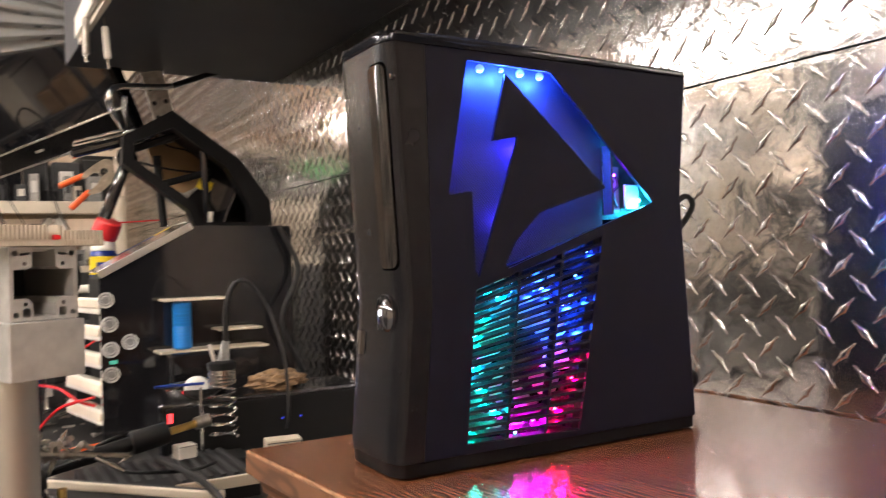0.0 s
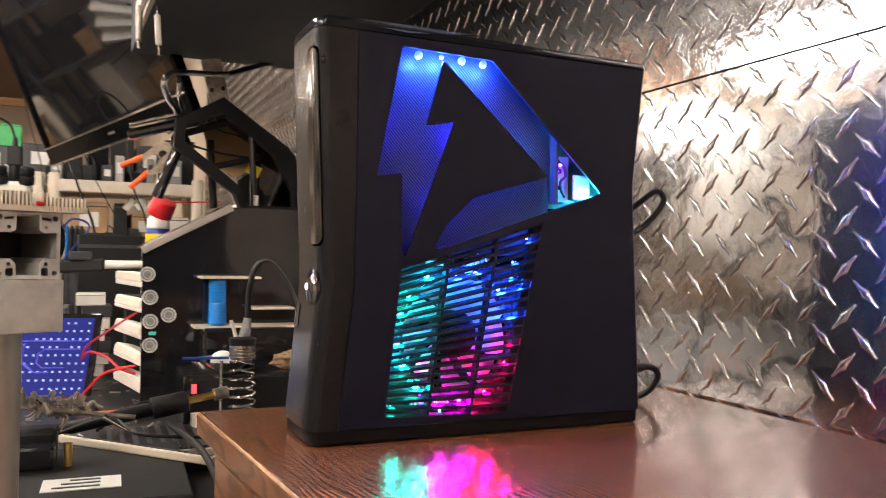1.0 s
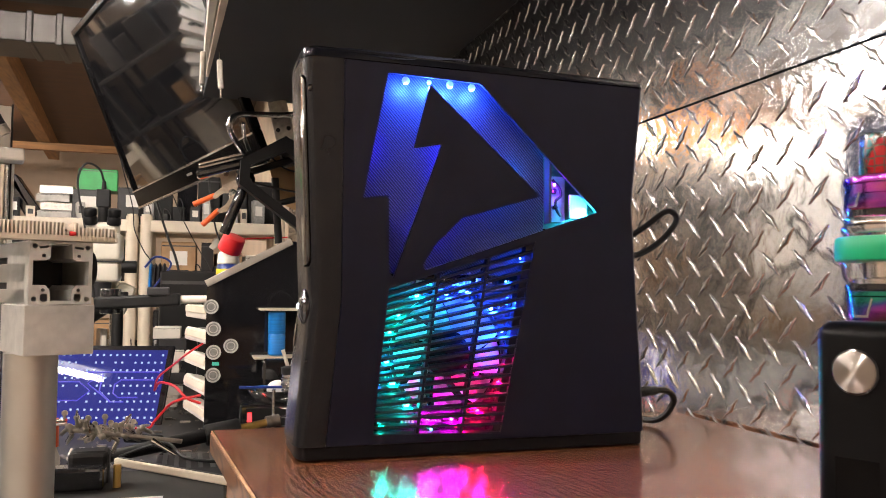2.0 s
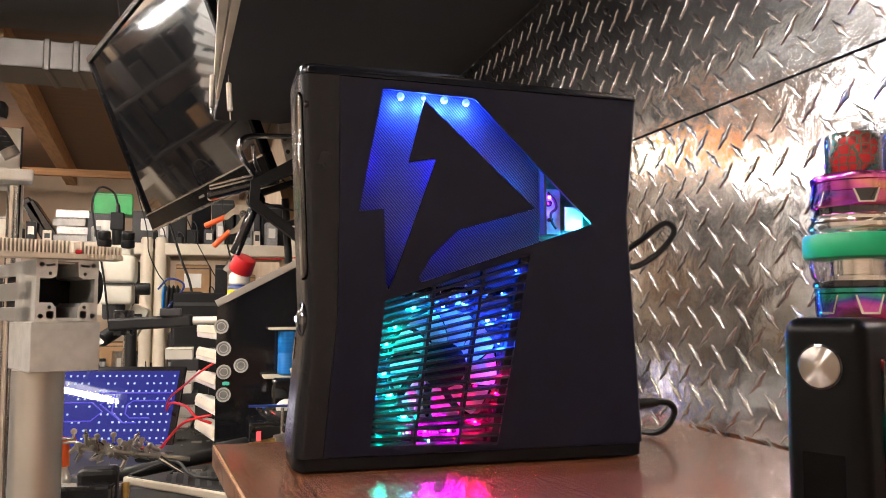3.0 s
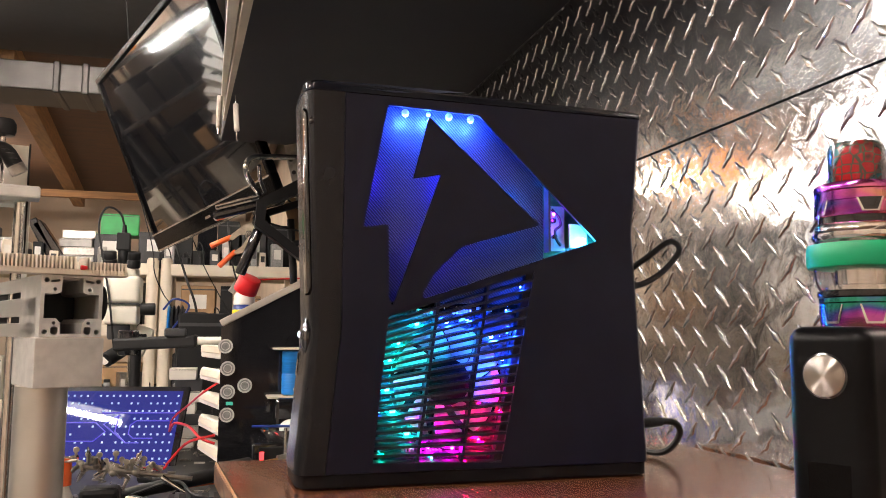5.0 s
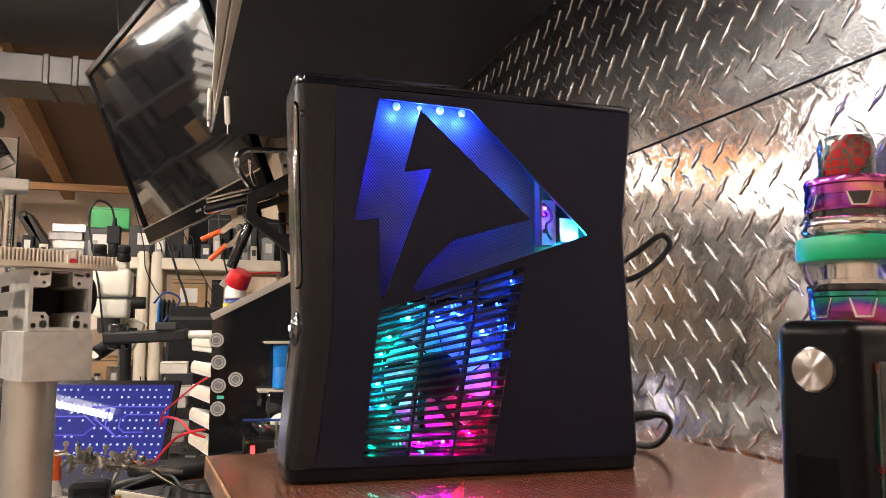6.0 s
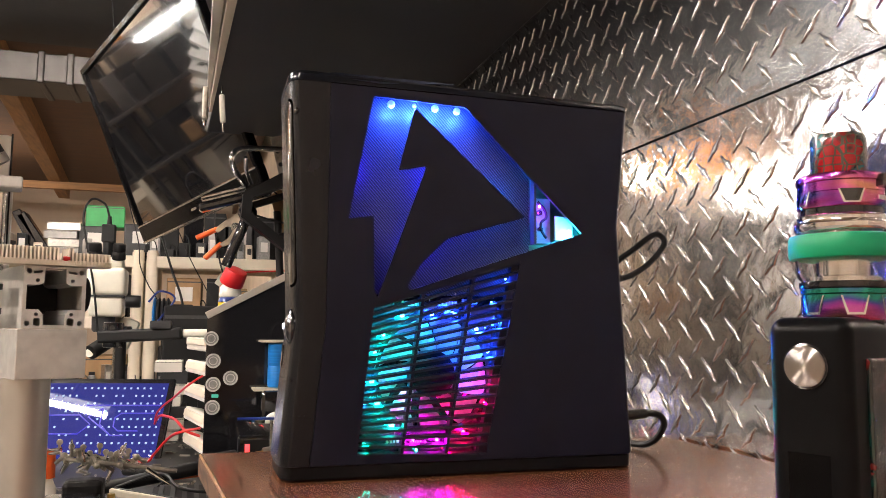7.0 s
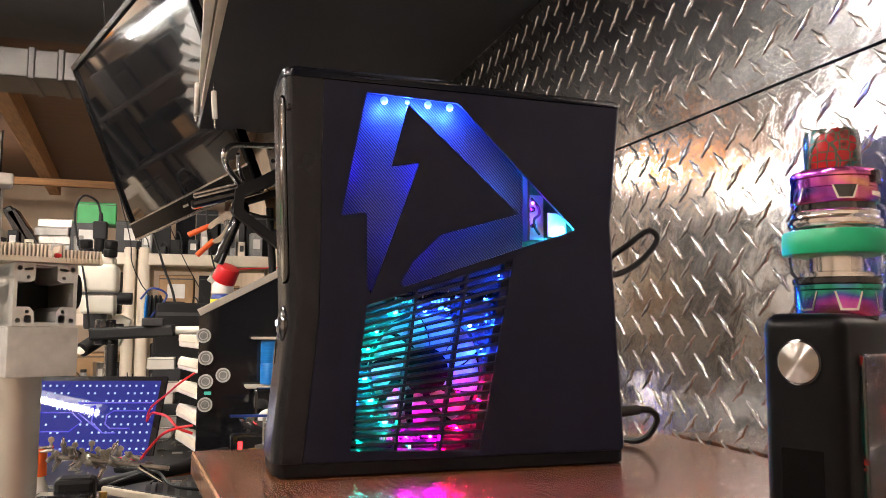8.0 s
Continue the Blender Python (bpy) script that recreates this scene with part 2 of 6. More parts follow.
CHROME = mat("chrome", (0.8, 0.8, 0.8), 0.06, metal=1.0, var=0.05, bump=0.0)
BUTTON_CHROME = mat("smoked_chrome", (0.26, 0.26, 0.28), 0.1, metal=1.0, var=0.1, scale=90, bump=0.0)
DULL_METAL = mat("dull_metal", (0.4, 0.37, 0.33), 0.35, metal=0.9, var=0.3, scale=80)
WHITE_PLASTIC = mat("white_plastic", (0.72, 0.68, 0.6), 0.4, var=0.12, scale=12)
CAP_GREY = mat("cap_grey", (0.27, 0.27, 0.26), 0.4, var=0.25, scale=150)
# strong orange, chosen for the patch it mirrors in the metal wall
REFLECTED_ORANGE = mat("reflected_orange", (0.85, 0.27, 0.012), 0.6, var=0.2, scale=8)
CREAM = mat("cream_resin", (0.68, 0.6, 0.48), 0.5, var=0.15, scale=6)
PAPER = mat("paper_label", (0.7, 0.68, 0.64), 0.7, var=0.08)
CLOUDED = mat("clouded_plastic", (0.075, 0.058, 0.046), 0.4, var=0.7, scale=30, bump=0.1)
CARD = mat("cardboard", (0.36, 0.22, 0.11), 0.8, var=0.2, scale=15)
GREEN = mat("green_plastic", (0.02, 0.3, 0.07), 0.4, var=0.15)
GREEN_BAND = mat("green_silicone", (0.0, 0.3, 0.13), 0.45, var=0.08, scale=60, bump=0.05)
ORANGE = mat("orange_vinyl", (0.75, 0.12, 0.02), 0.4, var=0.12)
RED = mat("red_plastic", (0.6, 0.015, 0.02), 0.35, var=0.1)
BLUE = mat("blue_filament", (0.01, 0.2, 0.62), 0.35, var=0.15, scale=200, stretch=(0.1, 0.1, 3))
YELLOW = mat("yellow_paint", (0.75, 0.55, 0.02), 0.35, var=0.08)
NAVY = mat("navy_paint", (0.01, 0.03, 0.2), 0.3, var=0.1)
BROWN_CLOTH = mat("brown_sponge", (0.24, 0.15, 0.08), 0.9, var=0.5, scale=120, bump=0.8, bscale=500)
PLY = mat("plywood", (0.1, 0.052, 0.027), 0.7, var=0.3, scale=5, stretch=(1, 6, 6))
JOIST_ACROSS = mat("pine_across", (0.24, 0.125, 0.05), 0.65, var=0.25, scale=6, stretch=(0.7, 9, 9))
JOIST = mat("joist_pine", (0.3, 0.16, 0.065), 0.65, var=0.3, scale=6, stretch=(8, 1, 8))
DUCT = mat("galvanised_duct", (0.065, 0.061, 0.058), 0.38, metal=0.9, var=0.2, scale=9)
WALL_PAINT = mat("wall_paint", (0.6, 0.5, 0.4), 0.85, var=0.12, scale=3, bump=0.3, bscale=60)
CONCRETE = mat("concrete", (0.3, 0.29, 0.27), 0.85, var=0.25, scale=4, bump=0.4, bscale=80)
BENCH = mat("bench_top", (0.012, 0.0115, 0.011), 0.45, var=0.4, scale=9)
SCREEN_GLASS = mat("dark_screen", (0.006, 0.006, 0.007), 0.03, var=0.1, bump=0.0, spec=0.9, coat=0.4)
BRASS = mat("brass", (0.6, 0.4, 0.13), 0.3, metal=1.0, var=0.2, scale=60)
RESIN = cells("marbled_resin", (0.16, 0.005, 0.005), (0.0, 0.035, 0.025), (0.008, 0.008, 0.008), 190)
FAR_TUBE = glow("far_work_tube", (1.0, 0.97, 0.93), FAR_STRENGTH)
HONEY = cells("honeycomb_resin", (0.012, 0.085, 0.08), (0.3, 0.004, 0.008), (0.06, 0.04, 0.03), 310)
GLASS = glass("clear_glass")
BLADE = blade_plastic("frosted_blade")
# glow of the unseen ceiling tubes added as fill, one neutral, one warmer
FILL_TUBE = glow("tube_lamp", (1.0, 0.885, 0.795), FILL_STRENGTH)
WARM_FILL_TUBE = glow("warm_fill_lamp", (1.0, 0.82, 0.67), 240)
PANEL_GLOW = glow("panel_lamp", (1.0, 0.92, 0.86), 24.0)
WORK_TUBE = glow("work_tube", (1.0, 0.94, 0.89), WORK_STRENGTH)
PCB = mat("circuit_board", (0.02, 0.09, 0.04), 0.4, var=0.6, scale=150)


# ---- building helpers ----
def thing(name, loc=(0, 0, 0), rz=0.0, label="", category="", group="", kind="", rx=0.0, ry=0.0):
    ob = new(name)
    ob.empty_display_size = 0.02
    ob.matrix_basis = pose(*loc, rx, ry, rz)
    return tagged(ob, label, category, group, kind)


def part(name, bm, material, parent=None, label="", smooth=False, kind=""):
    me = bpy.data.meshes.new(name)
    bmesh.ops.recalc_face_normals(bm, faces=bm.faces)
    for f in bm.faces:
        f.smooth = smooth
    bm.to_mesh(me)
    bm.free()
    me.materials.append(material)
    if smooth:
        me.set_sharp_from_angle(angle=radians(40))
    ob = new(name, me)
    ob.parent = parent
    return tagged(ob, label, kind=kind)


def whole(name, bm, material, label, category, group="", kind="", smooth=False):
    ob = part(name, bm, material, None, label, smooth)
    return tagged(ob, label, category, group, kind)


def B():
    return bmesh.new()


def box(c, s, bev=0.0, turn=None, bm=None, seg=2):
    """A box with centre c and size s, its edges rounded by bev."""
    own = bmesh.new()
    bmesh.ops.create_cube(own, size=1)
    bmesh.ops.scale(own, vec=s, verts=own.verts)
    if bev:
        bmesh.ops.bevel(own, geom=own.edges[:], offset=bev, segments=seg, profile=0.5, affect="EDGES")
    m = Matrix.Translation(c) @ (Euler([radians(a) for a in turn]).to_matrix().to_4x4() if turn else Matrix())
    bmesh.ops.transform(own, matrix=m, verts=own.verts)
    return join(bm, own)


def join(bm, own):
    if bm is None:
        return own
    vs = [bm.verts.new(v.co) for v in own.verts]
    own.verts.index_update()
    for f in own.faces:
        bm.faces.new([vs[v.index] for v in f.verts])
    own.free()
    return bm


def rod(a, c, r, r2=None, seg=16, bm=None, bev=0.0):
    """A round bar from a to c."""
    a, c = Vector(a), Vector(c)
    own = bmesh.new()
    bmesh.ops.create_cone(own, cap_ends=True, segments=seg, radius1=r, radius2=r if r2 is None else r2, depth=(c - a).length)
    if bev:
        rim = [e for e in own.edges if abs(e.verts[0].co.z - e.verts[1].co.z) < 1e-6]
        bmesh.ops.bevel(own, geom=rim, offset=bev, segments=2, profile=0.5, affect="EDGES")
    m = Matrix.Translation((a + c) / 2) @ (c - a).to_track_quat("Z", "Y").to_matrix().to_4x4()
    bmesh.ops.transform(own, matrix=m, verts=own.verts)
    return join(bm, own)


def lathe(profile, seg=40, bm=None, m=None):
    """A turned solid from (radius, height) pairs about z."""
    own = bmesh.new()
    rings = []
    for r, z in profile:
        if r < 1e-6:
            rings.append([own.verts.new((0, 0, z))])
        else:
            rings.append([own.verts.new((r * math.cos(2 * math.pi * i / seg), r * math.sin(2 * math.pi * i / seg), z)) for i in range(seg)])
    for p, q in zip(rings, rings[1:]):
        for i in range(seg):
            j = (i + 1) % seg
            vs = [p[i % len(p)], p[j % len(p)], q[j % len(q)], q[i % len(q)]]
            keep = []
            for v in vs:
                if v not in keep:
                    keep.append(v)
            if len(keep) > 2:
                own.faces.new(keep)
    for ring, flip in ((rings[0], True), (rings[-1], False)):
        if len(ring) > 2:
            own.faces.new(ring[::-1] if flip else ring)
    if m is not None:
        bmesh.ops.transform(own, matrix=m, verts=own.verts)
    return join(bm, own)


def spline(pts, n=8):
    """Points of a smooth curve through pts."""
    p = [Vector(q) for q in pts]
    p = [2 * p[0] - p[1]] + p + [2 * p[-1] - p[-2]]
    out = []
    for i in range(1, len(p) - 2):
        for k in range(n):
            t = k / n
            a, b_, c, d = p[i - 1], p[i], p[i + 1], p[i + 2]
            out.append(0.5 * (2 * b_ + (c - a) * t + (2 * a - 5 * b_ + 4 * c - d) * t * t + (3 * b_ - a - 3 * c + d) * t ** 3))
    return out + [p[-2]]


def tube(pts, r, seg=8, bm=None, smoothed=True, n=8):
    """A cable along pts."""
    pts = spline(pts, n) if smoothed else [Vector(q) for q in pts]
    own = bmesh.new()
    rings = []
    side = None
    for i, p in enumerate(pts):
        way = (pts[min(i + 1, len(pts) - 1)] - pts[max(i - 1, 0)]).normalized()
        if side is None:
            side = way.orthogonal().normalized()
        side = (side - way * side.dot(way)).normalized()
        up = way.cross(side)
        rings.append([own.verts.new(p + r * (math.cos(2 * math.pi * k / seg) * side + math.sin(2 * math.pi * k / seg) * up)) for k in range(seg)])
    for p, q in zip(rings, rings[1:]):
        for k in range(seg):
            own.faces.new((p[k], p[(k + 1) % seg], q[(k + 1) % seg], q[k]))
    own.faces.new(rings[0][::-1])
    own.faces.new(rings[-1])
    return join(bm, own)


def plate(loops, y0, y1, bm=None):
    """A flat sheet in x and z between y0 and y1, the first loop its outline, the rest holes."""
    own = bmesh.new()
    edges = []
    for loop in loops:
        vs = [own.verts.new((x, y0, z)) for x, z in loop]
        edges += [own.edges.new((vs[i], vs[(i + 1) % len(vs)])) for i in range(len(vs))]
    bmesh.ops.triangle_fill(own, use_beauty=True, use_dissolve=False, edges=edges)
    got = bmesh.ops.extrude_face_region(own, geom=own.faces[:])
    bmesh.ops.translate(own, vec=(0, y1 - y0, 0), verts=[v for v in got["geom"] if isinstance(v, bmesh.types.BMVert)])
    return join(bm, own)


def rounded(pts, r, n=4):
    """A polygon with its corners rounded."""
    out = []
    for i, p in enumerate(pts):
        p, a, c = Vector(p), Vector(pts[i - 1]), Vector(pts[(i + 1) % len(pts)])
        u, v = (a - p).normalized(), (c - p).normalized()
        k = min(r, (a - p).length * 0.4, (c - p).length * 0.4)
        s, e = p + u * k, p + v * k
        for j in range(n + 1):
            t = j / n
            q = s * (1 - t) ** 2 + p * 2 * t * (1 - t) + e * t * t
            out.append((q.x, q.y))
    return out


def sphere(c, r, bm=None, seg=10, scale=(1, 1, 1)):
    own = bmesh.new()
    bmesh.ops.create_uvsphere(own, u_segments=seg, v_segments=max(6, seg // 2), radius=r)
    bmesh.ops.scale(own, vec=scale, verts=own.verts)
    bmesh.ops.translate(own, vec=c, verts=own.verts)
    return join(bm, own)


# ---- the room ----
WX = 0.39      # face of the metal-clad wall
FLOOR = -0.76
CEIL = 1.52

whole("floor", box((-1.35, 3.0, FLOOR - 0.05), (3.9, 11.2, 0.1)), CONCRETE, "bare grey concrete basement floor", "floor", kind="structure")
whole("wall_east", box((WX + 0.058, 3.0, 0.42), (0.1, 11.2, 2.36)), WALL_PAINT, "plain painted wall behind the metal sheets", "wall", kind="structure")
whole("wall_west", box((-3.25, 3.0, 0.42), (0.1, 11.2, 2.36)), WALL_PAINT, "plain beige painted basement wall", "wall", kind="structure")
whole("wall_north", box((-1.35, 8.55, 0.42), (3.9, 0.1, 2.36)), WALL_PAINT, "plain beige painted basement wall", "wall", kind="structure")
whole("wall_south", box((-1.35, -2.55, 0.42), (3.9, 0.1, 2.36)), WALL_PAINT, "plain beige painted basement wall", "wall", kind="structure")


def ceiling():
    bm = box((-1.35, 3.0, CEIL + 0.02), (3.9, 11.2, 0.04))
    for x in (-3.05, -2.2, 0.3):
        box((x, 3.0, CEIL - 0.1), (0.04, 11.1, 0.2), bm=bm)
    return whole("ceiling", bm, PLY, "bare plywood ceiling on pine joists", "ceiling", kind="structure")


ceiling()


def treads(y0, y1, z0, z1, fy, fz, x):
    """Raised lozenges on a square lattice, leaning both ways."""
    verts, faces = [], []
    pitch, half, wide, high = 0.0357, 0.0142, 0.0040, 0.0013
    side = [(0.93, 0.2), (0.5, 0.33), (0.24, 0.62), (0, 1), (-0.24, 0.62), (-0.5, 0.33), (-0.93, 0.2)]
    lens = [(1, 0)] + side + [(-1, 0)] + [(u, -v) for u, v in reversed(side)]
    n = len(lens)
    rnd = random.Random(4)
    for i in range(int((y0 - fy) / pitch) - 1, int((y1 - fy) / pitch) + 2):
        for j in range(int((z0 - fz) / pitch) - 1, int((z1 - fz) / pitch) + 2):
            for kind in (0, 1):
                cy, cz = fy + (i + 0.5 * kind) * pitch, fz + (j + 0.5 * kind) * pitch
                if not (y0 + 0.012 < cy < y1 - 0.012 and z0 + 0.008 < cz < z1 - 0.008):
                    continue
                a = radians((45 if kind == 0 else -45) + rnd.uniform(-2, 2))
                ca, sa = math.cos(a), math.sin(a)
                k = len(verts)
                for f, h in ((1.0, 0.0), (0.8, high * 0.8), (0.46, high * 0.86)):
                    for u, v in lens:
                        u, v = u * half * (f * 0.12 + 0.88), v * wide * f
                        zz = min(max(cz + u * sa + v * ca, z0), z1)
                        verts.append((x - h, cy + u * ca - v * sa, zz))
                knob = len(verts)
                verts.append((x - high * 1.2, cy, cz))
                for q in range(n):
                    w = (q + 1) % n
                    faces.append((k + q, k + w, k + n + w, k + n + q))
                    faces.append((k + n + q, k + n + w, k + 2 * n + w, k + 2 * n + q))
                    faces.append((k + 2 * n + q, k + 2 * n + w, knob))
    me = bpy.data.meshes.new("tread_pattern")
    me.from_pydata(verts, [], faces)
    me.materials.append(TREAD_RIDGE)
    for p in me.polygons:
        p.use_smooth = True
    ob = new("tread_pattern", me)
    return tagged(ob, "raised diamond treads in bright aluminium", kind="stuff")


def sheet(name, z0, z1, fy, fz, x, label):
    ob = whole(name, box((x + 0.0015, 1.2, (z0 + z1) / 2), (0.003, 4.4, z1 - z0)), TREAD, label, "wall panel", kind="structure")
    tr = treads(-0.9, 3.38, z0, z1, fy, fz, x)
    tr.parent = ob


sheet("wall_panel_lower", -0.26, 0.2908, 0.053, 0.102, WX, "shiny aluminium diamond plate sheet above the desk")
sheet("wall_panel_upper", 0.2922, 0.93, 0.053 + 0.018, 0.3117, WX - 0.002, "shiny aluminium diamond plate sheet under the cabinet")
whole("trim", box((WX + 0.0042, 1.2, 0.2915), (0.004, 4.4, 0.012)), BLACK_MATT, "dark gap between the two metal sheets", "trim", kind="structure")


def duct():
    t = thing("air_duct", (-0.9, 3.5, 1.245), label="galvanised sheet metal air duct under the ceiling", category="duct")
    part("duct_body", box((0, 0, 0), (2.4, 0.3, 0.13), 0.006), DUCT, t)
    for x in (-0.55, 0.15, 0.27, 0.85):
        part("seam_collar", box((x, 0, 0), (0.03, 0.316, 0.146), 0.006), DUCT, t)
    part("hanger_strap", box((-0.9, 0, 0.2), (0.03, 0.004, 0.29)), DUCT, t)
    part("hanger_strap", box((0.9, 0, 0.2), (0.03, 0.004, 0.29)), DUCT, t)


duct()
# unseen block added so that the metal sheets mirror an orange patch
whole("orange_reflection_block", box((-2.05, 3.78, 1.26), (0.2, 0.52, 0.52), 0.004), REFLECTED_ORANGE, "unseen orange block, added for the orange reflection in the metal wall", "timber", kind="structure")
# pine header and board in front of the far wall
whole("ceiling_beam", box((-1.35, 7.2, 1.325), (3.7, 0.06, 0.062)), JOIST_ACROSS, "pine header beam below the joists", "beam", kind="structure")
whole("ceiling_joist", box((-1.2, 5.95, 1.44), (0.1, 4.6, 0.15), 0.004, (0, 0, 3.9)), JOIST, "orange pine joist running across the room", "joist", kind="structure")
whole("ceiling_panel", box((-1.35, 2.35, 1.42), (3.7, 2.4, 0.012)), DARK_GREY, "dark grey board under the joists", "ceiling panel", kind="structure")


def tube_lamp(loc, length, rz, material, group, r=0.016, wide=0.07):
    t = thing("tube_lamp", loc, rz, "lit white tube lamp out of view, in a slim metal housing", "lamp", group)
    part("housing", box((0, 0, 0.045), (length + 0.06, wide, 0.03), 0.005), DARK_GREY if wide < 0.05 else WHITE_PLASTIC, t)
    part("tube", rod((-length / 2, 0, 0), (length / 2, 0, 0), r, seg=12), material, t, "glowing white tube", True)
    for s in (-1, 1):
        part("socket", box((s * (length / 2 + 0.01), 0, 0.015), (0.02, 0.03, 0.045), 0.004), WHITE_PLASTIC, t)
    part("hanger", rod((0, 0, 0.055), (0, 0, CEIL - loc[2]), 0.006), DULL_METAL, t)
    return t


tube_lamp((-2.45, 3.445, 0.953), 0.53, 90, FAR_TUBE, "work lamps", 0.0085, 0.034)
tube_lamp((-0.8, 0.905, 0.835), 0.28, -28, WORK_TUBE, "work lamps", 0.0085, 0.037)
# unseen tubes added as fill for the shelves, metal sheets and bezel
tube_lamp((-0.95, 1.7, 1.36), 0.9, 0, FILL_TUBE, "ceiling tube lamps")
tube_lamp((-2.6, 4.75, 1.36), 1.2, 90, WARM_FILL_TUBE, "ceiling tube lamps")
tube_lamp((-2.1, 6.2, 1.36), 0.9, 90, WARM_FILL_TUBE, "ceiling tube lamps")
# unseen tube added to brighten the bench and console from the left
tube_lamp((-1.9, 0.3, 1.3), 1.2, 90, FILL_TUBE, "ceiling tube lamps")


def panel_lamp():
    t = thing("panel_lamp", (-2.72, 2.55, 1.27), 0, "lit white diffuser lamp hanging over the shelf racks", "lamp")
    part("lamp_tray", box((0, 0, 0.02), (0.56, 1.3, 0.05), 0.004), WHITE_PLASTIC, t)
    part("diffuser", box((0, 0, -0.012), (0.52, 1.26, 0.012), 0.003), PANEL_GLOW, t, "glowing white diffuser")
    for y in (-0.5, 0.5):
        part("hanger", rod((0, y, 0.045), (0, y, CEIL - 1.27), 0.005), DULL_METAL, t)


panel_lamp()
# one more unseen fill tube, added behind the camera
tube_lamp((-1.1, -1.0, 1.3), 1.2, 0, FILL_TUBE, "ceiling tube lamps")


def loft(rings, bm=None):
    own = bmesh.new()
    vs = [[own.verts.new(p) for p in ring] for ring in rings]
    n = len(vs[0])
    for p, q in zip(vs, vs[1:]):
        for k in range(n):
            own.faces.new((p[k], p[(k + 1) % n], q[(k + 1) % n], q[k]))
    own.faces.new(vs[0][::-1])
    own.faces.new(vs[-1])
    return join(bm, own)


# ---- the desk ----
def desk():
    t = thing("desk", (0, 0, 0), label="varnished reddish oak desk standing against the metal wall", category="desk")
    x0, x1, y0, y1 = -0.042, 0.384, -0.85, 0.148
    cx, cy = (x0 + x1) / 2, (y0 + y1) / 2
    lean = 0.075                          # the free side runs out of square

    def skew(bm):
        for v in bm.verts:
            if v.co.x < 0.1:
                v.co.x += (y1 - v.co.y) * lean
        return bm
    part("desktop", skew(box((cx, cy, -0.0085), (x1 - x0, y1 - y0, 0.017), 0.0016)), OAK, t, "glossy oak veneer top")
    part("edge_band", skew(box((x0 - 0.0004, cy, -0.0094), (0.0012, y1 - y0 - 0.004, 0.0145))), OAK_SIDE, t, "veneered edge strip")
    part("worn_edge", skew(box((x0 + 0.0002, cy, -0.0011), (0.0014, y1 - y0 - 0.004, 0.0021), 0.0006)), OAK_WORN, t, "pale worn edge")
    cove = [(x0 + 0.002, -0.017), (x0 + 0.004, -0.0205), (x0 + 0.0075, -0.0235), (x0 + 0.0105, -0.0285), (x0 + 0.011, -0.032), (x0 + 0.05, -0.032), (x0 + 0.05, -0.017)]
    part("cove_moulding", skew(loft([[(x, y, z) for x, z in cove] for y in (y0 + 0.003, y1 - 0.003)])), OAK_SIDE, t, "coved moulding under the top")
    part("side_panel", skew(box((x0 + 0.022, cy, -0.397), (0.02, y1 - y0 - 0.012, 0.726), 0.001)), OAK_SIDE, t)
    part("side_panel", box((x1 - 0.014, cy, -0.3885), (0.02, y1 - y0 - 0.012, 0.738), 0.001), OAK_SIDE, t)
    part("back_panel", box((cx, y1 - 0.012, -0.391), (x1 - x0 - 0.05, 0.01, 0.738)), OAK_SIDE, t)


desk()


# ---- the console ----
def lerp(a, c, t):
    return a + (c - a) * t


def front_x(z):
    return lerp(0.0055, 0.0142, max(0, z - 0.01) / 0.095) if z < 0.105 else lerp(0.0142, 0.0066, (z - 0.105) / 0.165)


def seam_x(z):
    return lerp(0.0255, 0.0345, max(0, z - 0.011) / 0.094) if z < 0.105 else 0.0345


def nose_x(y, z):
    """Front face of the moulding: flat with long rounded flanks."""
    u = max(0.0, FLANK - y, y - DEEP + FLANK) / FLANK
    return front_x(z) + 0.0075 * (1 - math.sqrt(max(0.0, 1 - u * u)))


def back_x(z):
    return lerp(0.2645, 0.2545, z / 0.178) if z < 0.178 else lerp(0.2545, 0.2635, (z - 0.178) / 0.09)


DEEP = 0.075   # thickness of the standing console
FLANK = 0.017  # how far the front moulding is rounded
# the lightning and the arrow are one opening, joined under the row of diodes
WINDOW = [(0.0648, 0.2618), (0.1318, 0.2596), (0.2232, 0.1717), (0.0925, 0.1270), (0.0903, 0.1302), (0.0995, 0.1449), (0.1190, 0.1640), (0.1782, 0.1815),
          (0.0946, 0.2560), (0.0832, 0.2106), (0.1036, 0.2147), (0.0696, 0.1212), (0.0668, 0.1278), (0.0661, 0.1778), (0.0484, 0.1750)]
VENT = [(0.0572, 0.0168), (0.1482, 0.0142), (0.1742, 0.1492), (0.0672, 0.1152)]
FAN = (0.1130, 0.0690)


def slope(x):
    """Fall of the case's top towards its back."""
    return (x - 0.012) * 0.007


def bezel_ring(z, inset=0.0, seam=None, tilt=0.0):
    """Outline of the front moulding at height z."""
    f, rx = front_x(z) + inset, 0.0075
    y0, y1 = inset, DEEP - inset
    s = seam_x(z) if seam is None else seam
    out = [(s, y0, z - tilt * slope(s))]
    for k in range(13):
        a = math.pi / 2 * k / 12
        x = f + rx - rx * math.sin(a)
        out.append((x, y0 + FLANK * (1 - math.cos(a)), z - tilt * slope(x)))
    for k in range(13):
        a = math.pi / 2 * k / 12
        x = f + rx - rx * math.cos(a)
        out.append((x, y1 - FLANK * (1 - math.sin(a)), z - tilt * slope(x)))
    return out + [(s, y1, z - tilt * slope(s))]


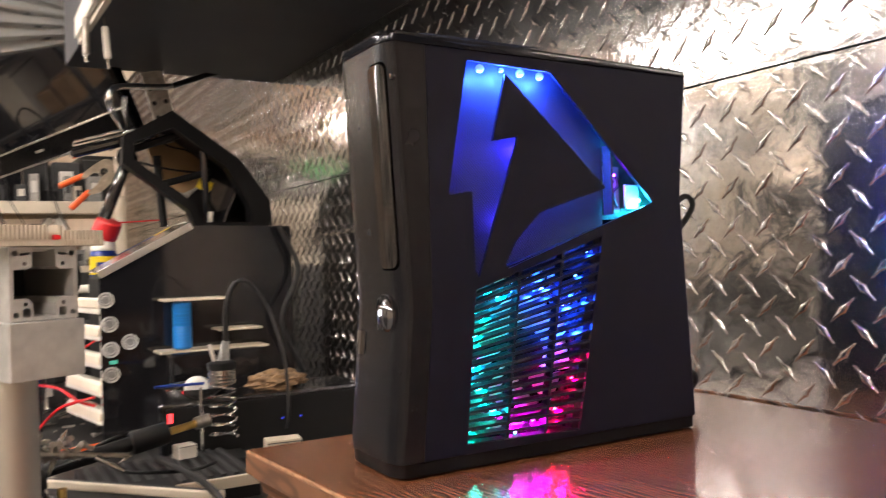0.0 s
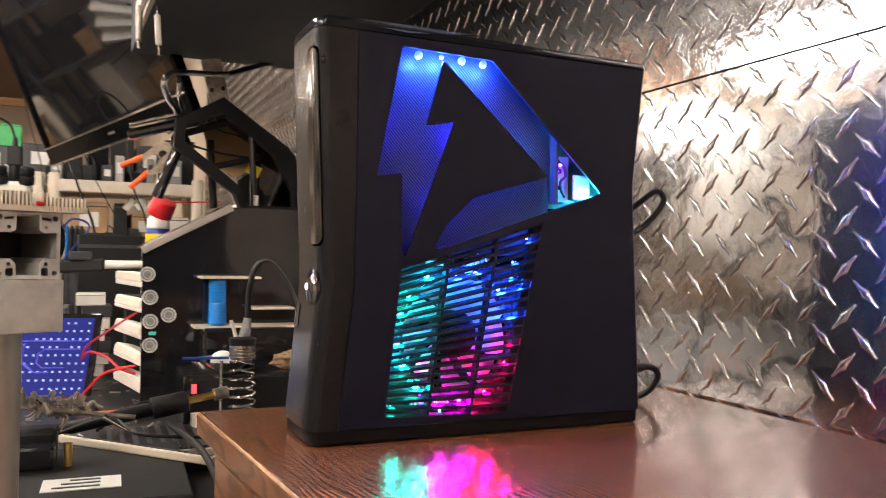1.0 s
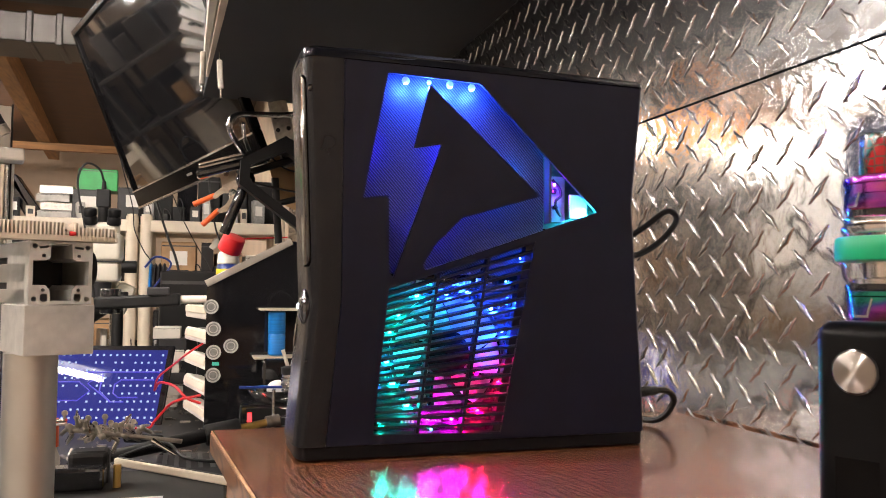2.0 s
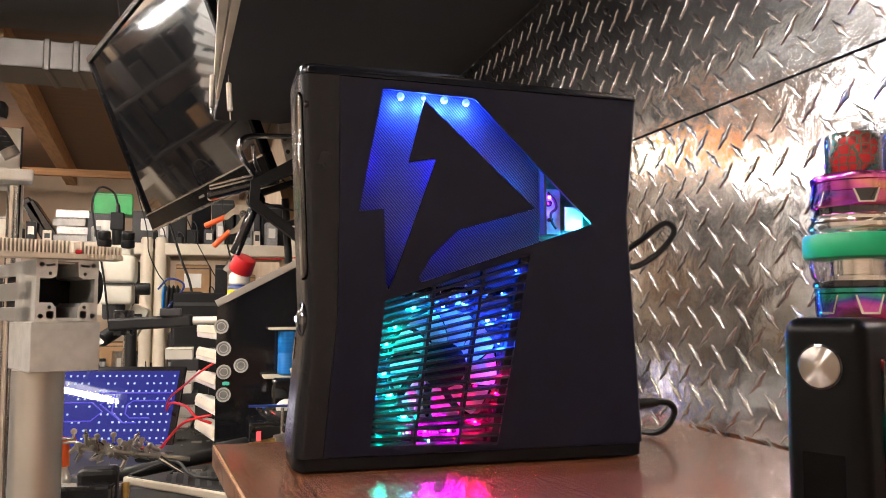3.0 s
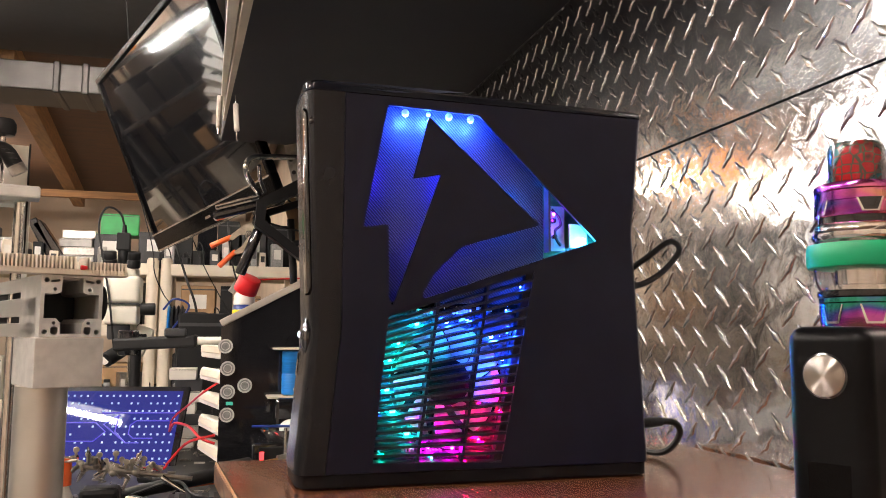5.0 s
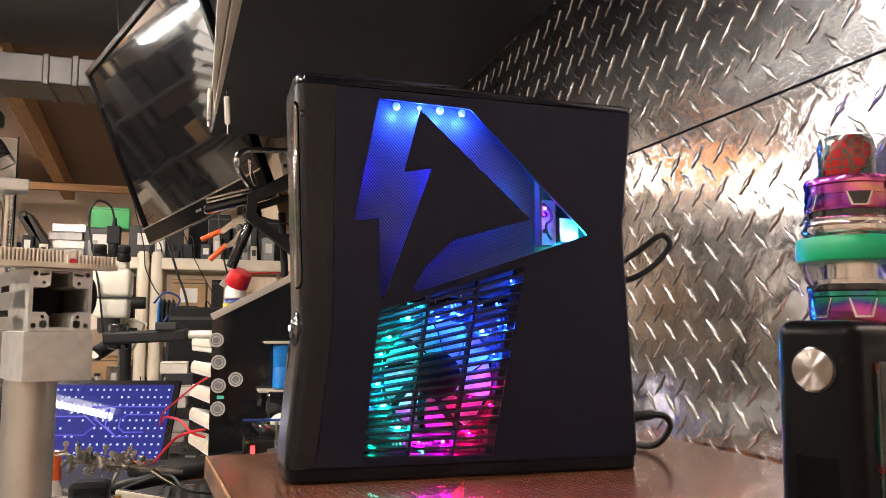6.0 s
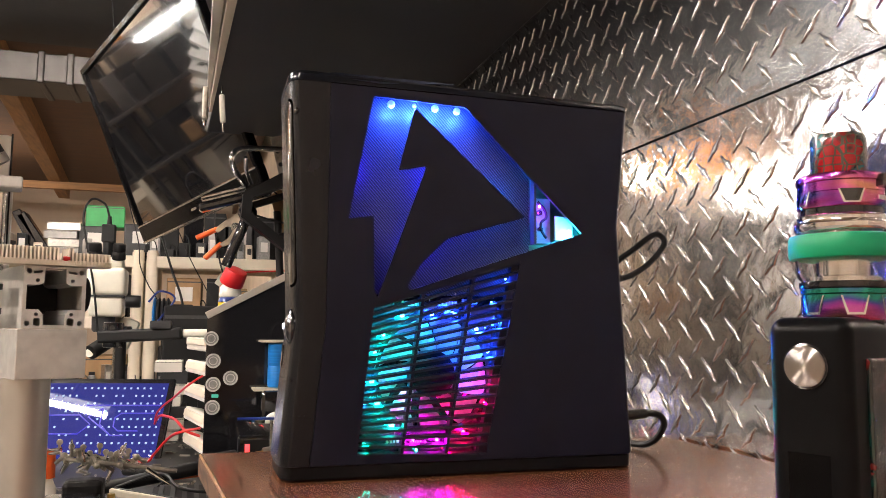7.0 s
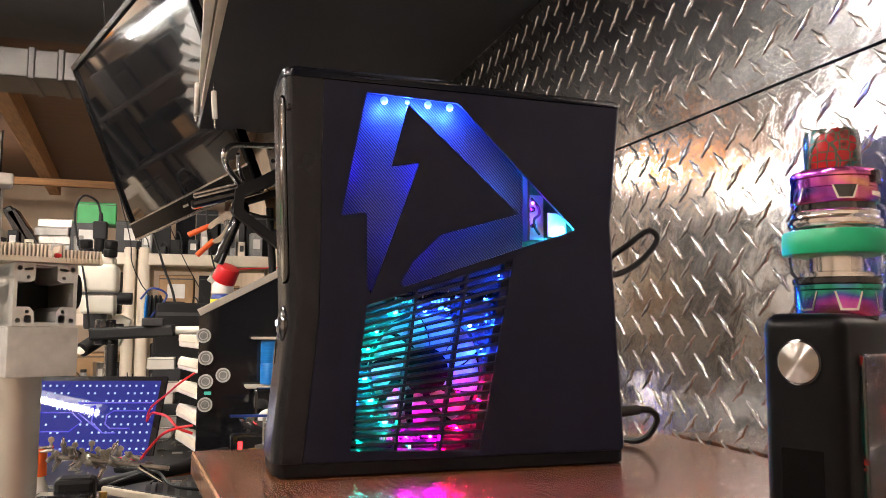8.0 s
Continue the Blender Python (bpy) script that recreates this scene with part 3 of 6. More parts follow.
def cap_ring(z, inset=0.0, tilt=0.0):
    """Outline of the whole case at height z."""
    out = bezel_ring(z, inset, 0.0345, tilt)
    b, r = back_x(z) - inset, 0.006
    y0, y1 = inset, DEEP - inset
    for k in range(5):
        a = math.pi / 2 * k / 4
        out.append((b - r + r * math.sin(a), y1 - r + r * math.cos(a), z - tilt * slope(b)))
    for k in range(5):
        a = math.pi / 2 * k / 4
        out.append((b - r + r * math.cos(a), y0 + r - r * math.sin(a), z - tilt * slope(b)))
    return out


def console():
    t = thing("game_console", (0, 0, 0), label="black game console standing upright on the desk, with lit cut-out windows", category="game console")
    zs = [0.0105, 0.03, 0.055, 0.08, 0.1, 0.105, 0.11, 0.13, 0.16, 0.19, 0.22, 0.25, 0.2685]
    part("front_bezel", loft([bezel_ring(z) for z in zs]), BEZEL_BLACK, t, "satin black rounded front moulding", True)
    part("base", loft([cap_ring(0.0008, 0.003), cap_ring(0.002, 0.0016), cap_ring(0.0102, 0.0012)]), BASE_BLACK, t, "dark base rail", True)
    part("top_cap", loft([cap_ring(0.2687, 0.0012, 1), cap_ring(0.2692, 0.0, 1), cap_ring(0.2735, 0.0002, 1.8), cap_ring(0.2753, 0.0009, 2.1), cap_ring(0.2766, 0.0028, 2.4), cap_ring(0.2771, 0.007, 2.5)]), CAP_GLOSS, t, "glossy black top with bevelled rim", True)

    # side panel with its cut-outs
    edge = [(0.0259, 0.0106), (back_x(0.0112) - 0.004, 0.0106), (back_x(0.09) - 0.004, 0.09), (back_x(0.17) - 0.004, 0.17), (0.2508, 0.178),
            (back_x(0.19) - 0.004, 0.19), (back_x(0.26) - 0.004, 0.2665), (0.0349, 0.2684), (0.0349, 0.105)]
    holes = [rounded(WINDOW, 0.0016), VENT]
    part("side_panel", plate([edge] + holes, 0.0, 0.0024), BLACK_SATIN, t, "satin black panel with lightning and arrow cut-outs")
    # facet with the cap's blue reflection put into its colour
    facet = [(0.0300, 0.2756), (0.0378, 0.2769), (0.0800, 0.2767), (0.1240, 0.2763), (0.0680, 0.2708), (0.0357, 0.2734)]
    part("cap_facet", loft([[(x, -0.0012 + 0.55 * (z - 0.27), z) for x, z in facet], [(x, 0.004, z) for x, z in facet]]), FACET_SHEEN, t, "slanting chrome facet on the top edge, its blue reflection tinted in")
    rear = [(back_x(z), z) for z in (0.0112, 0.05, 0.09, 0.13, 0.17, 0.178, 0.19, 0.22, 0.2665)]

    def rear_ring(z):
        b, r = back_x(z), 0.006
        out = [(b - 0.0042, 0.0002, z)]
        for k in range(7):
            a = math.pi / 2 * k / 6
            out.append((b - r + r * math.sin(a), r - r * math.cos(a) + 0.0001, z))
        return out + [(b, DEEP - 0.002, z), (b - 0.012, DEEP - 0.002, z)]

    part("rear_panel", loft([rear_ring(z) for _, z in rear]), BLACK_SATIN, t, "black rear edge with sockets", True)
    part("far_panel", plate([[(0.0262, 0.0112), (0.252, 0.0112), (0.248, 0.178), (0.25, 0.2665), (0.0352, 0.268), (0.0352, 0.105)]], DEEP - 0.003, DEEP), BLACK_SATIN, t)

    # ribs that back the joints from inside
    part("joint_rib", loft([[(seam_x(z) - 0.003, 0.003, z), (seam_x(z) - 0.003, 0.006, z), (seam_x(z) + 0.004, 0.006, z), (seam_x(z) + 0.004, 0.003, z)] for z in (0.0112, 0.105, 0.268)]), BLACK_MATT, t)
    part("joint_rib", box((0.142, 0.0045, 0.2655), (0.21, 0.003, 0.004)), BLACK_MATT, t)
    part("joint_rib", box((0.142, 0.0045, 0.0125), (0.215, 0.003, 0.0035)), BLACK_MATT, t)

    # louvres over the fan
    n = 21
    for i in range(n):
        k = i / (n - 1)
        a = Vector((lerp(VENT[0][0], VENT[3][0], k), 0, lerp(VENT[0][1], VENT[3][1], k)))
        c = Vector((lerp(VENT[1][0], VENT[2][0], k), 0, lerp(VENT[1][1], VENT[2][1], k)))
        h = 0.00125
        bm = loft([[(p.x + s * 0.0015, 0.0002, p.z - h), (p.x + s * 0.0015, 0.0062, p.z - h * 0.2), (p.x + s * 0.0015, 0.0066, p.z + h * 1.1), (p.x + s * 0.0015, 0.0006, p.z + h * 0.4)]
                   for p, s in ((a, -1), (c, 1))])
        part("louvre", bm, BLACK_SATIN, t)
    for k in (0.335, 0.68):
        lo, hi = Vector(VENT[0]).lerp(Vector(VENT[1]), k), Vector(VENT[3]).lerp(Vector(VENT[2]), k)
        bm = loft([[(p.x - 0.0011, 0.001, p.y + d), (p.x + 0.0011, 0.001, p.y + d), (p.x + 0.0011, 0.0075, p.y + d), (p.x - 0.0011, 0.0075, p.y + d)] for p, d in ((lo, -0.002), (hi, 0.002))])
        part("louvre_rib", bm, BLACK_SATIN, t)

    lo, hi = Vector(VENT[1]), Vector(VENT[2])
    part("vent_frame", loft([[(p.x - 0.0045, 0.0045, p.y), (p.x + 0.002, 0.0025, p.y), (p.x + 0.002, 0.011, p.y), (p.x - 0.0045, 0.011, p.y)] for p in (lo, hi)]), BLACK_SATIN, t, "deep black side of the vent")

    # behind the windows
    part("window_film", box((0.1135, 0.0145, 0.1945), (0.146, 0.0012, 0.14)), WEAVE, t, "carbon weave film behind the windows")
    part("inner_tray", box((0.145, 0.03, 0.137), (0.215, 0.002, 0.245)), BLACK_GLOSS, t)
    part("inner_shelf", box((0.115, 0.0175, 0.1335), (0.15, 0.021, 0.001), turn=(0, -17, 0)), BLACK_MATT, t)
    part("divider", box((0.1875, 0.008, 0.188), (0.0016, 0.009, 0.05)), DARK_GREY, t)
    board = part("circuit_board", box((0.214, 0.02, 0.19), (0.05, 0.0016, 0.06)), PCB, t, "green circuit board in the corner window")
    part("pale_plate", box((0.1975, 0.0165, 0.182), (0.015, 0.001, 0.034), 0.0003), CAP_GREY, board, "pale plate in the corner window")
    part("lead", tube([(0.1935, 0.0135, 0.196), (0.1985, 0.012, 0.19), (0.1995, 0.0115, 0.184), (0.1955, 0.0115, 0.18), (0.1965, 0.0125, 0.174), (0.2005, 0.0135, 0.169)], 0.0011, 8), BLACK_RUBBER, board, "short curled black lead", True)
    for x, z, r in ((0.1945, 0.1875, 0.0022), (0.1955, 0.1755, 0.0018)):
        part("capacitor", rod((x, 0.016, z), (x, 0.0115, z), r, seg=14, bev=0.0005), BLACK_GLOSS, board, "", True)
    part("reflector", box((0.2145, 0.0135, 0.1765), (0.0155, 0.002, 0.018), 0.0005, (0, 0, 8)), WHITE_PLASTIC, board, "white reflector at the tip")

    # disc slot, button and small front details
    def on_front(y, z, out=0.0):
        return (nose_x(y, z) - out, y, z)

    def front_patch(y0, y1, z0, z1, out, deep, r):
        """A thin cover that follows the moulding's curve, with round corners."""
        own = bmesh.new()
        levels = [z0 + r * (1 - math.cos(a * math.pi / 10)) for a in range(5)] + [lerp(z0 + r, z1 - r, k / 12) for k in range(13)] + [z1 - r * (1 - math.cos(a * math.pi / 10)) for a in range(4, -1, -1)]
        rows = []
        for z in levels:
            d = max(z0 + r - z, z - z1 + r, 0.0)
            cut = r - math.sqrt(max(0.0, r * r - d * d))
            ys = [lerp(y0 + cut, y1 - cut, k / 10) for k in range(11)]
            rows.append([own.verts.new(on_front(ys[0], z, out - deep))] + [own.verts.new(on_front(y, z, out)) for y in ys] + [own.verts.new(on_front(ys[-1], z, out - deep))])
        for p, q in zip(rows, rows[1:]):
            for k in range(12):
                own.faces.new((p[k], q[k], q[k + 1], p[k + 1]))
        bmesh.ops.recalc_face_normals(own, faces=own.faces[:])
        return own

    part("slot_gap", front_patch(0.0048, 0.0262, 0.1285, 0.2575, 0.0002, 0.002, 0.0055), SLOT_BLACK, t, "thin dark gap round the tray")
    tray = part("disc_tray", front_patch(0.006, 0.025, 0.1298, 0.2562, 0.0009, 0.002, 0.005), TRAY_GREY, t, "glossy black disc tray front", True)
    rnd = random.Random(3)
    z = 0.205
    while z < 0.248:
        h = rnd.uniform(0.0022, 0.0042)
        part("lettering_bar", front_patch(0.0146, 0.0164, z, z + h, 0.00097, 0.0006, 0.0003), TRAY_GREY, tray, "raised unreadable lettering")
        z += h + 0.0016
    eject = part("eject_button", rod(on_front(0.0022, 0.2475, 0.0006), on_front(0.0022, 0.2475, -0.002), 0.0026, seg=18, bev=0.0004), BLACK_GLOSS, t, "small round eject button", True)
    part("button_ring", rod(on_front(0.0022, 0.2475, 0.0009), on_front(0.0022, 0.2475, 0.0), 0.0014, seg=14), STEEL, eject, "", True)
    m = Matrix.Translation(on_front(0.0235, 0.1, 0.0005)) @ Matrix.Rotation(radians(-90), 4, "Y")
    part("button_recess", lathe([(0.0, 0.0), (0.0126, 0.0), (0.0134, 0.0006), (0.0138, 0.0002), (0.0138, -0.002)], 40, m=m), BLACK_GLOSS, t, "dark round recess", True)
    ring = part("power_button", lathe([(0.0, 0.0042), (0.004, 0.0039), (0.0075, 0.0029), (0.0098, 0.0014), (0.0106, 0.0003)], 40, m=m @ Matrix.Translation((0, -0.0008, 0))), BUTTON_CHROME, t, "domed chrome power button with a dark cross", True)
    for turn_ in (40, 140, 220, 320):
        own = bmesh.new()
        rows = [[own.verts.new((r * math.cos(a), r * math.sin(a) - 0.0008, 0.0044 - 0.0042 * (r / 0.0106) ** 2)) for a in (radians(turn_ - wd), radians(turn_), radians(turn_ + wd))] for r, wd in ((0.0008, 9), (0.003, 14), (0.006, 17), (0.0094, 18))]
        for p, q in zip(rows, rows[1:]):
            for k in range(2):
                own.faces.new((p[k], p[k + 1], q[k + 1], q[k]))
        got = bmesh.ops.extrude_face_region(own, geom=own.faces[:])
        bmesh.ops.translate(own, vec=(0, 0, -0.001), verts=[v for v in got["geom"] if isinstance(v, bmesh.types.BMVert)])
        bmesh.ops.transform(own, matrix=m, verts=own.verts)
        part("cross_groove", own, BLACK_GLOSS, ring, "dark arm of the cross", True)
    part("power_light", box(on_front(0.0225, 0.102, 0.0049), (0.0012, 0.0022, 0.0034), 0.0004), glow("power_light", (0.75, 0.8, 1.0), 14), ring, "small white-blue light")
    part("port_door", front_patch(0.052, 0.0665, 0.073, 0.0885, 0.0006, 0.002, 0.0015), BLACK_GLOSS, t, "small port cover")
    part("sensor_dot", sphere(on_front(0.0045, 0.066, 0.0), 0.0012), BLACK_GLOSS, t)

    # fan
    fan = part("fan_frame", plate([rounded([(FAN[0] - 0.05, FAN[1] - 0.054), (FAN[0] + 0.062, FAN[1] - 0.054), (FAN[0] + 0.062, FAN[1] + 0.048), (FAN[0] - 0.05, FAN[1] + 0.048)], 0.006),
                                   [(FAN[0] + 0.0425 * math.cos(a * math.pi / 24), FAN[1] + 0.0425 * math.sin(a * math.pi / 24)) for a in range(48)]], 0.0125, 0.0265), BLACK_GLOSS, t, "cooling fan frame with a light ring")
    turn = Matrix.Translation((FAN[0], 0.0, FAN[1])) @ Matrix.Rotation(radians(90), 4, "X")
    part("fan_hub", lathe([(0.0, -0.0125), (0.0135, -0.0128), (0.0165, -0.0142), (0.017, -0.025)], 32, m=turn), VAPE_BLACK, fan, "dark hub", True)
    part("light_ring", plate([[(FAN[0] + r * math.cos(a * math.pi / 32), FAN[1] + r * math.sin(a * math.pi / 32)) for a in range(64)] for r in (0.0422, 0.0397)], 0.0119, 0.0127), BASE_BLACK, fan, "dark ring inside the diodes")
    for i in range(9):
        own = bmesh.new()
        a0 = 2 * math.pi * i / 9
        rows = []
        for u in range(6):
            r = lerp(0.0155, 0.0412, u / 5)
            sweep = 0.35 * (u / 5)
            wide = lerp(0.5, 0.62, u / 5)
            rows.append([own.verts.new((FAN[0] + r * math.cos(a0 + sweep + wide * v / 4), lerp(0.0145, 0.0235, v / 4), FAN[1] + r * math.sin(a0 + sweep + wide * v / 4))) for v in range(5)])
        for p, q in zip(rows, rows[1:]):
            for v in range(4):
                own.faces.new((p[v], p[v + 1], q[v + 1], q[v]))
        got = bmesh.ops.extrude_face_region(own, geom=own.faces[:])
        bmesh.ops.translate(own, vec=(0, 0.001, 0), verts=[v for v in got["geom"] if isinstance(v, bmesh.types.BMVert)])
        part("fan_blade", own, BLADE, fan, "", True)
    for a in (20, 140, 260):
        q = Vector((math.cos(radians(a)), 0, math.sin(radians(a))))
        c = Vector((FAN[0], 0.026, FAN[1]))
        part("fan_strut", rod(c + q * 0.014, c + q * 0.044, 0.0016, seg=8), BLACK_MATT, fan)

    # small solder pads and chips round the fan
    rr = random.Random(19)
    pad = None
    while True:
        u, v = rr.uniform(0.03, 0.97), rr.uniform(0.04, 0.96)
        lo, hi = Vector(VENT[0]).lerp(Vector(VENT[1]), u), Vector(VENT[3]).lerp(Vector(VENT[2]), u)
        p = lo.lerp(hi, v)
        if (p - Vector(FAN)).length < 0.045:
            continue
        if pad is None:
            pad = part("solder_pad", box((0, 0, 0), (0.001, 0.0014, 0.002), 0.0002), STEEL, fan, "tiny bright pad")
            pad.location, count = (p.x, 0.0112, p.y), 1
        else:
            o = new("solder_pad", pad.data)
            o.parent, o.location = fan, (p.x, 0.0112 - 0.002 * rr.random(), p.y)
            count += 1
        if count == 36:
            break

    # light-emitting diodes, each a small bead with its own lamp
    def led(x, y, z, col, watts, host, r=0.0021, beam=True, floor=0.016, bright=LED_STRENGTH):
        name = "led"
        part(name, sphere((x, y, z), r, seg=12), glow("led_glow", tuple(floor + (1 - floor) * c for c in col), bright), host, "tiny bright coloured diode", True)
        if beam:
            lamp = bpy.data.lights.new("led_light", "POINT")
            lamp.color, lamp.energy, lamp.shadow_soft_size = col, watts, 0.003
            ob = new("led_light", lamp)
            ob.location = (x, y - r - 0.0032 if host == fan else y - 0.0005, z - (0.004 if host != fan else 0))
            ob.parent = t

    blue, violet, cyan = (0.008, 0.06, 1.0), (0.035, 0.018, 1.0), (0.0, 0.5, 0.9)
    green, red, magenta = (0.0, 0.9, 0.25), (1.0, 0.0, 0.08), (0.85, 0.0, 0.8)
    teal = (0.0, 0.72, 0.55)
    strip = part("led_strip", box((0.103, 0.0085, 0.2652), (0.09, 0.005, 0.0008)), BLACK_MATT, t, "strip of diodes along the window's top")
    for x, z, r in ((0.0786, 0.2588, 0.0029), (0.0955, 0.2592, 0.0017), (0.1108, 0.2585, 0.0028), (0.1272, 0.2578, 0.0028)):
        led(x, 0.0062, z, (0.02, 0.075, 1.0), 0.58, strip, r, floor=0.03, bright=4.0)
    # extra diodes hidden behind the panel, added to brighten the film and arrow
    for x, z, w in ((0.116, 0.212, 0.03), (0.135, 0.2, 0.022), (0.1, 0.165, 0.008), (0.152, 0.2, 0.016), (0.05, 0.218, 0.014)):
        led(x, 0.0055, z, (0.0, 0.2, 1.0) if x > 0.14 else violet, w * 12.0, strip)
    led(0.192, 0.0055, 0.217, (0.015, 0.22, 1.0), 0.015, strip, 0.0012)
    led(0.2165, 0.008, 0.1735, (0.02, 0.4, 1.0), 0.26, board, 0.0016)
    led(0.1925, 0.0075, 0.1915, (0.2, 0.01, 1.0), 0.06, board, 0.0012)
    # round the fan: a green arc, a blue crown, red and magenta below
    ring = ((0.0892, 0.1098, cyan, 0.0018), (0.1105, 0.1116, blue, 0.0018), (0.1263, 0.1114, blue, 0.0018), (0.0761, 0.0964, teal, 0.0014), (0.0703, 0.0837, teal, 0.0016),
            (0.0682, 0.0645, cyan, 0.0019), (0.0724, 0.0492, teal, 0.0021), (0.0825, 0.0348, teal, 0.0021), (0.0977, 0.0248, magenta, 0.0012), (0.1152, 0.0238, magenta, 0.0013),
            (0.1345, 0.0285, red, 0.0013), (0.1505, 0.0478, red, 0.0016), (0.1545, 0.0665, red, 0.0015), (0.1525, 0.0850, blue, 0.0014), (0.1440, 0.1010, blue, 0.0016), (0.1610, 0.1060, blue, 0.0010))
    for x, z, col, r in ring:
        led(x, 0.0098, z, col, 0.42 if x > 0.14 else 0.18 if col == magenta else 0.3, fan, r)
    for x, z, col in ((0.1452, 0.0172, red), (0.064, 0.022, teal), (0.1, 0.0175, teal), (0.122, 0.0172, red), (0.155, 0.12, blue), (0.166, 0.137, blue), (0.063, 0.05, blue), (0.066, 0.105, cyan)):
        led(x, 0.0085, z, col, 0.05, fan, 0.0009, beam=x in (0.064, 0.155, 0.166, 0.122))
    # pale fins of the heat sink above and below the fan
    fin = None
    for x0, z, n in ((0.090, 0.1185, 6), (0.1165, 0.1185, 6), (0.1345, 0.1205, 5), (0.080, 0.0232, 6), (0.097, 0.0215, 5)):
        for k in range(n):
            if fin is None:
                fin = part("fin", box((0, 0, 0), (0.0011, 0.004, 0.0034), 0.0002), WHITE_PLASTIC, fan, "small pale fin")
                fin.location = (x0, 0.0112, z)
            else:
                o = new("fin", fin.data)
                o.parent, o.location = fan, (x0 + k * 0.0024, 0.0112, z)


console()


# ---- cables behind the console ----
def cable(name, pts, r, material, label, category="cable", plugs=()):
    t = thing(name, (0, 0, 0), label=label, category=category)
    part("cord", tube(pts, r), material, t, "", True)
    for a, c, pr in plugs:
        part("plug", rod(a, c, pr, pr * 0.75, bev=0.001), material, t, "", True)
    return t


cable("power_cable", [(0.262, 0.05, 0.142), (0.29, 0.056, 0.144), (0.314, 0.06, 0.156), (0.331, 0.062, 0.174), (0.324, 0.064, 0.182), (0.306, 0.066, 0.17), (0.292, 0.09, 0.15), (0.3, 0.16, 0.1), (0.31, 0.2, -0.02)],
      0.0026, BLACK_RUBBER, "black cable looping out behind the console", plugs=(((0.262, 0.05, 0.142), (0.285, 0.055, 0.1435), 0.005),))
cable("video_cable", [(0.262, 0.05, 0.031), (0.3, 0.056, 0.033), (0.321, 0.059, 0.031), (0.328, 0.064, 0.02), (0.318, 0.078, 0.0045), (0.3, 0.13, 0.0045), (0.3, 0.16, -0.02), (0.3, 0.17, -0.3)],
      0.0028, BLACK_RUBBER, "thick black cable bending down to the desk", plugs=(((0.262, 0.05, 0.031), (0.308, 0.058, 0.0325), 0.0052),))


# ---- overhead cabinet and television ----
def wall_cabinet():
    t = thing("wall_cabinet", (0, 0, 0.535), label="large black laminate cabinet hung on the metal wall", category="cabinet")
    x0, x1, y0, y1, h = -0.012, 0.387, 0.1, 1.325, 0.4
    body = box(((x0 + x1) / 2, (y0 + y1) / 2, h / 2), (x1 - x0, y1 - y0, h), 0.002)
    for v in body.verts:
        if v.co.x < 0.1:
            v.co.x -= (v.co.y - 0.554) * 0.038
    part("cabinet_body", body, CABINET_BLACK, t)
    # the free side leans out towards the far end, where its two edge strips meet
    def wedge(a0, a1, b0, b1, z0, z1):
        return loft([[(a0, 0.12, z), (a1, 0.12, z), (b1, 1.12, z), (b0, 1.12, z)] for z in (z0, z1)])
    part("edge_strip", wedge(-0.014, 0.0035, -0.039, -0.0335, -0.006, 0.03), CREAM, t, "tan edge strip")
    part("inner_strip", wedge(-0.04, -0.0175, -0.0445, -0.0405, 0.004, 0.04), WHITE_PLASTIC, t, "pale strip beside the edge")
    latch = part("latch", box((-0.047, 0.95, -0.035), (0.01, 0.02, 0.06), 0.003), DULL_METAL, t, "worn metal latch")
    part("latch_pin", rod((-0.047, 0.95, -0.06), (-0.047, 0.95, -0.075), 0.003), STEEL, latch)
    pull = part("pull_tab", box((-0.017, 0.949, -0.042), (0.01, 0.01, 0.052), 0.003, (0, -4, 0)), WHITE_PLASTIC, t, "white hanging pull tab")
    part("pull_hook", rod((-0.015, 0.949, -0.066), (-0.014, 0.949, -0.084), 0.002), STEEL, pull)
    part("pull_cord", rod((-0.019, 0.949, 0.006), (-0.018, 0.949, -0.02), 0.0015), STEEL, pull)


wall_cabinet()


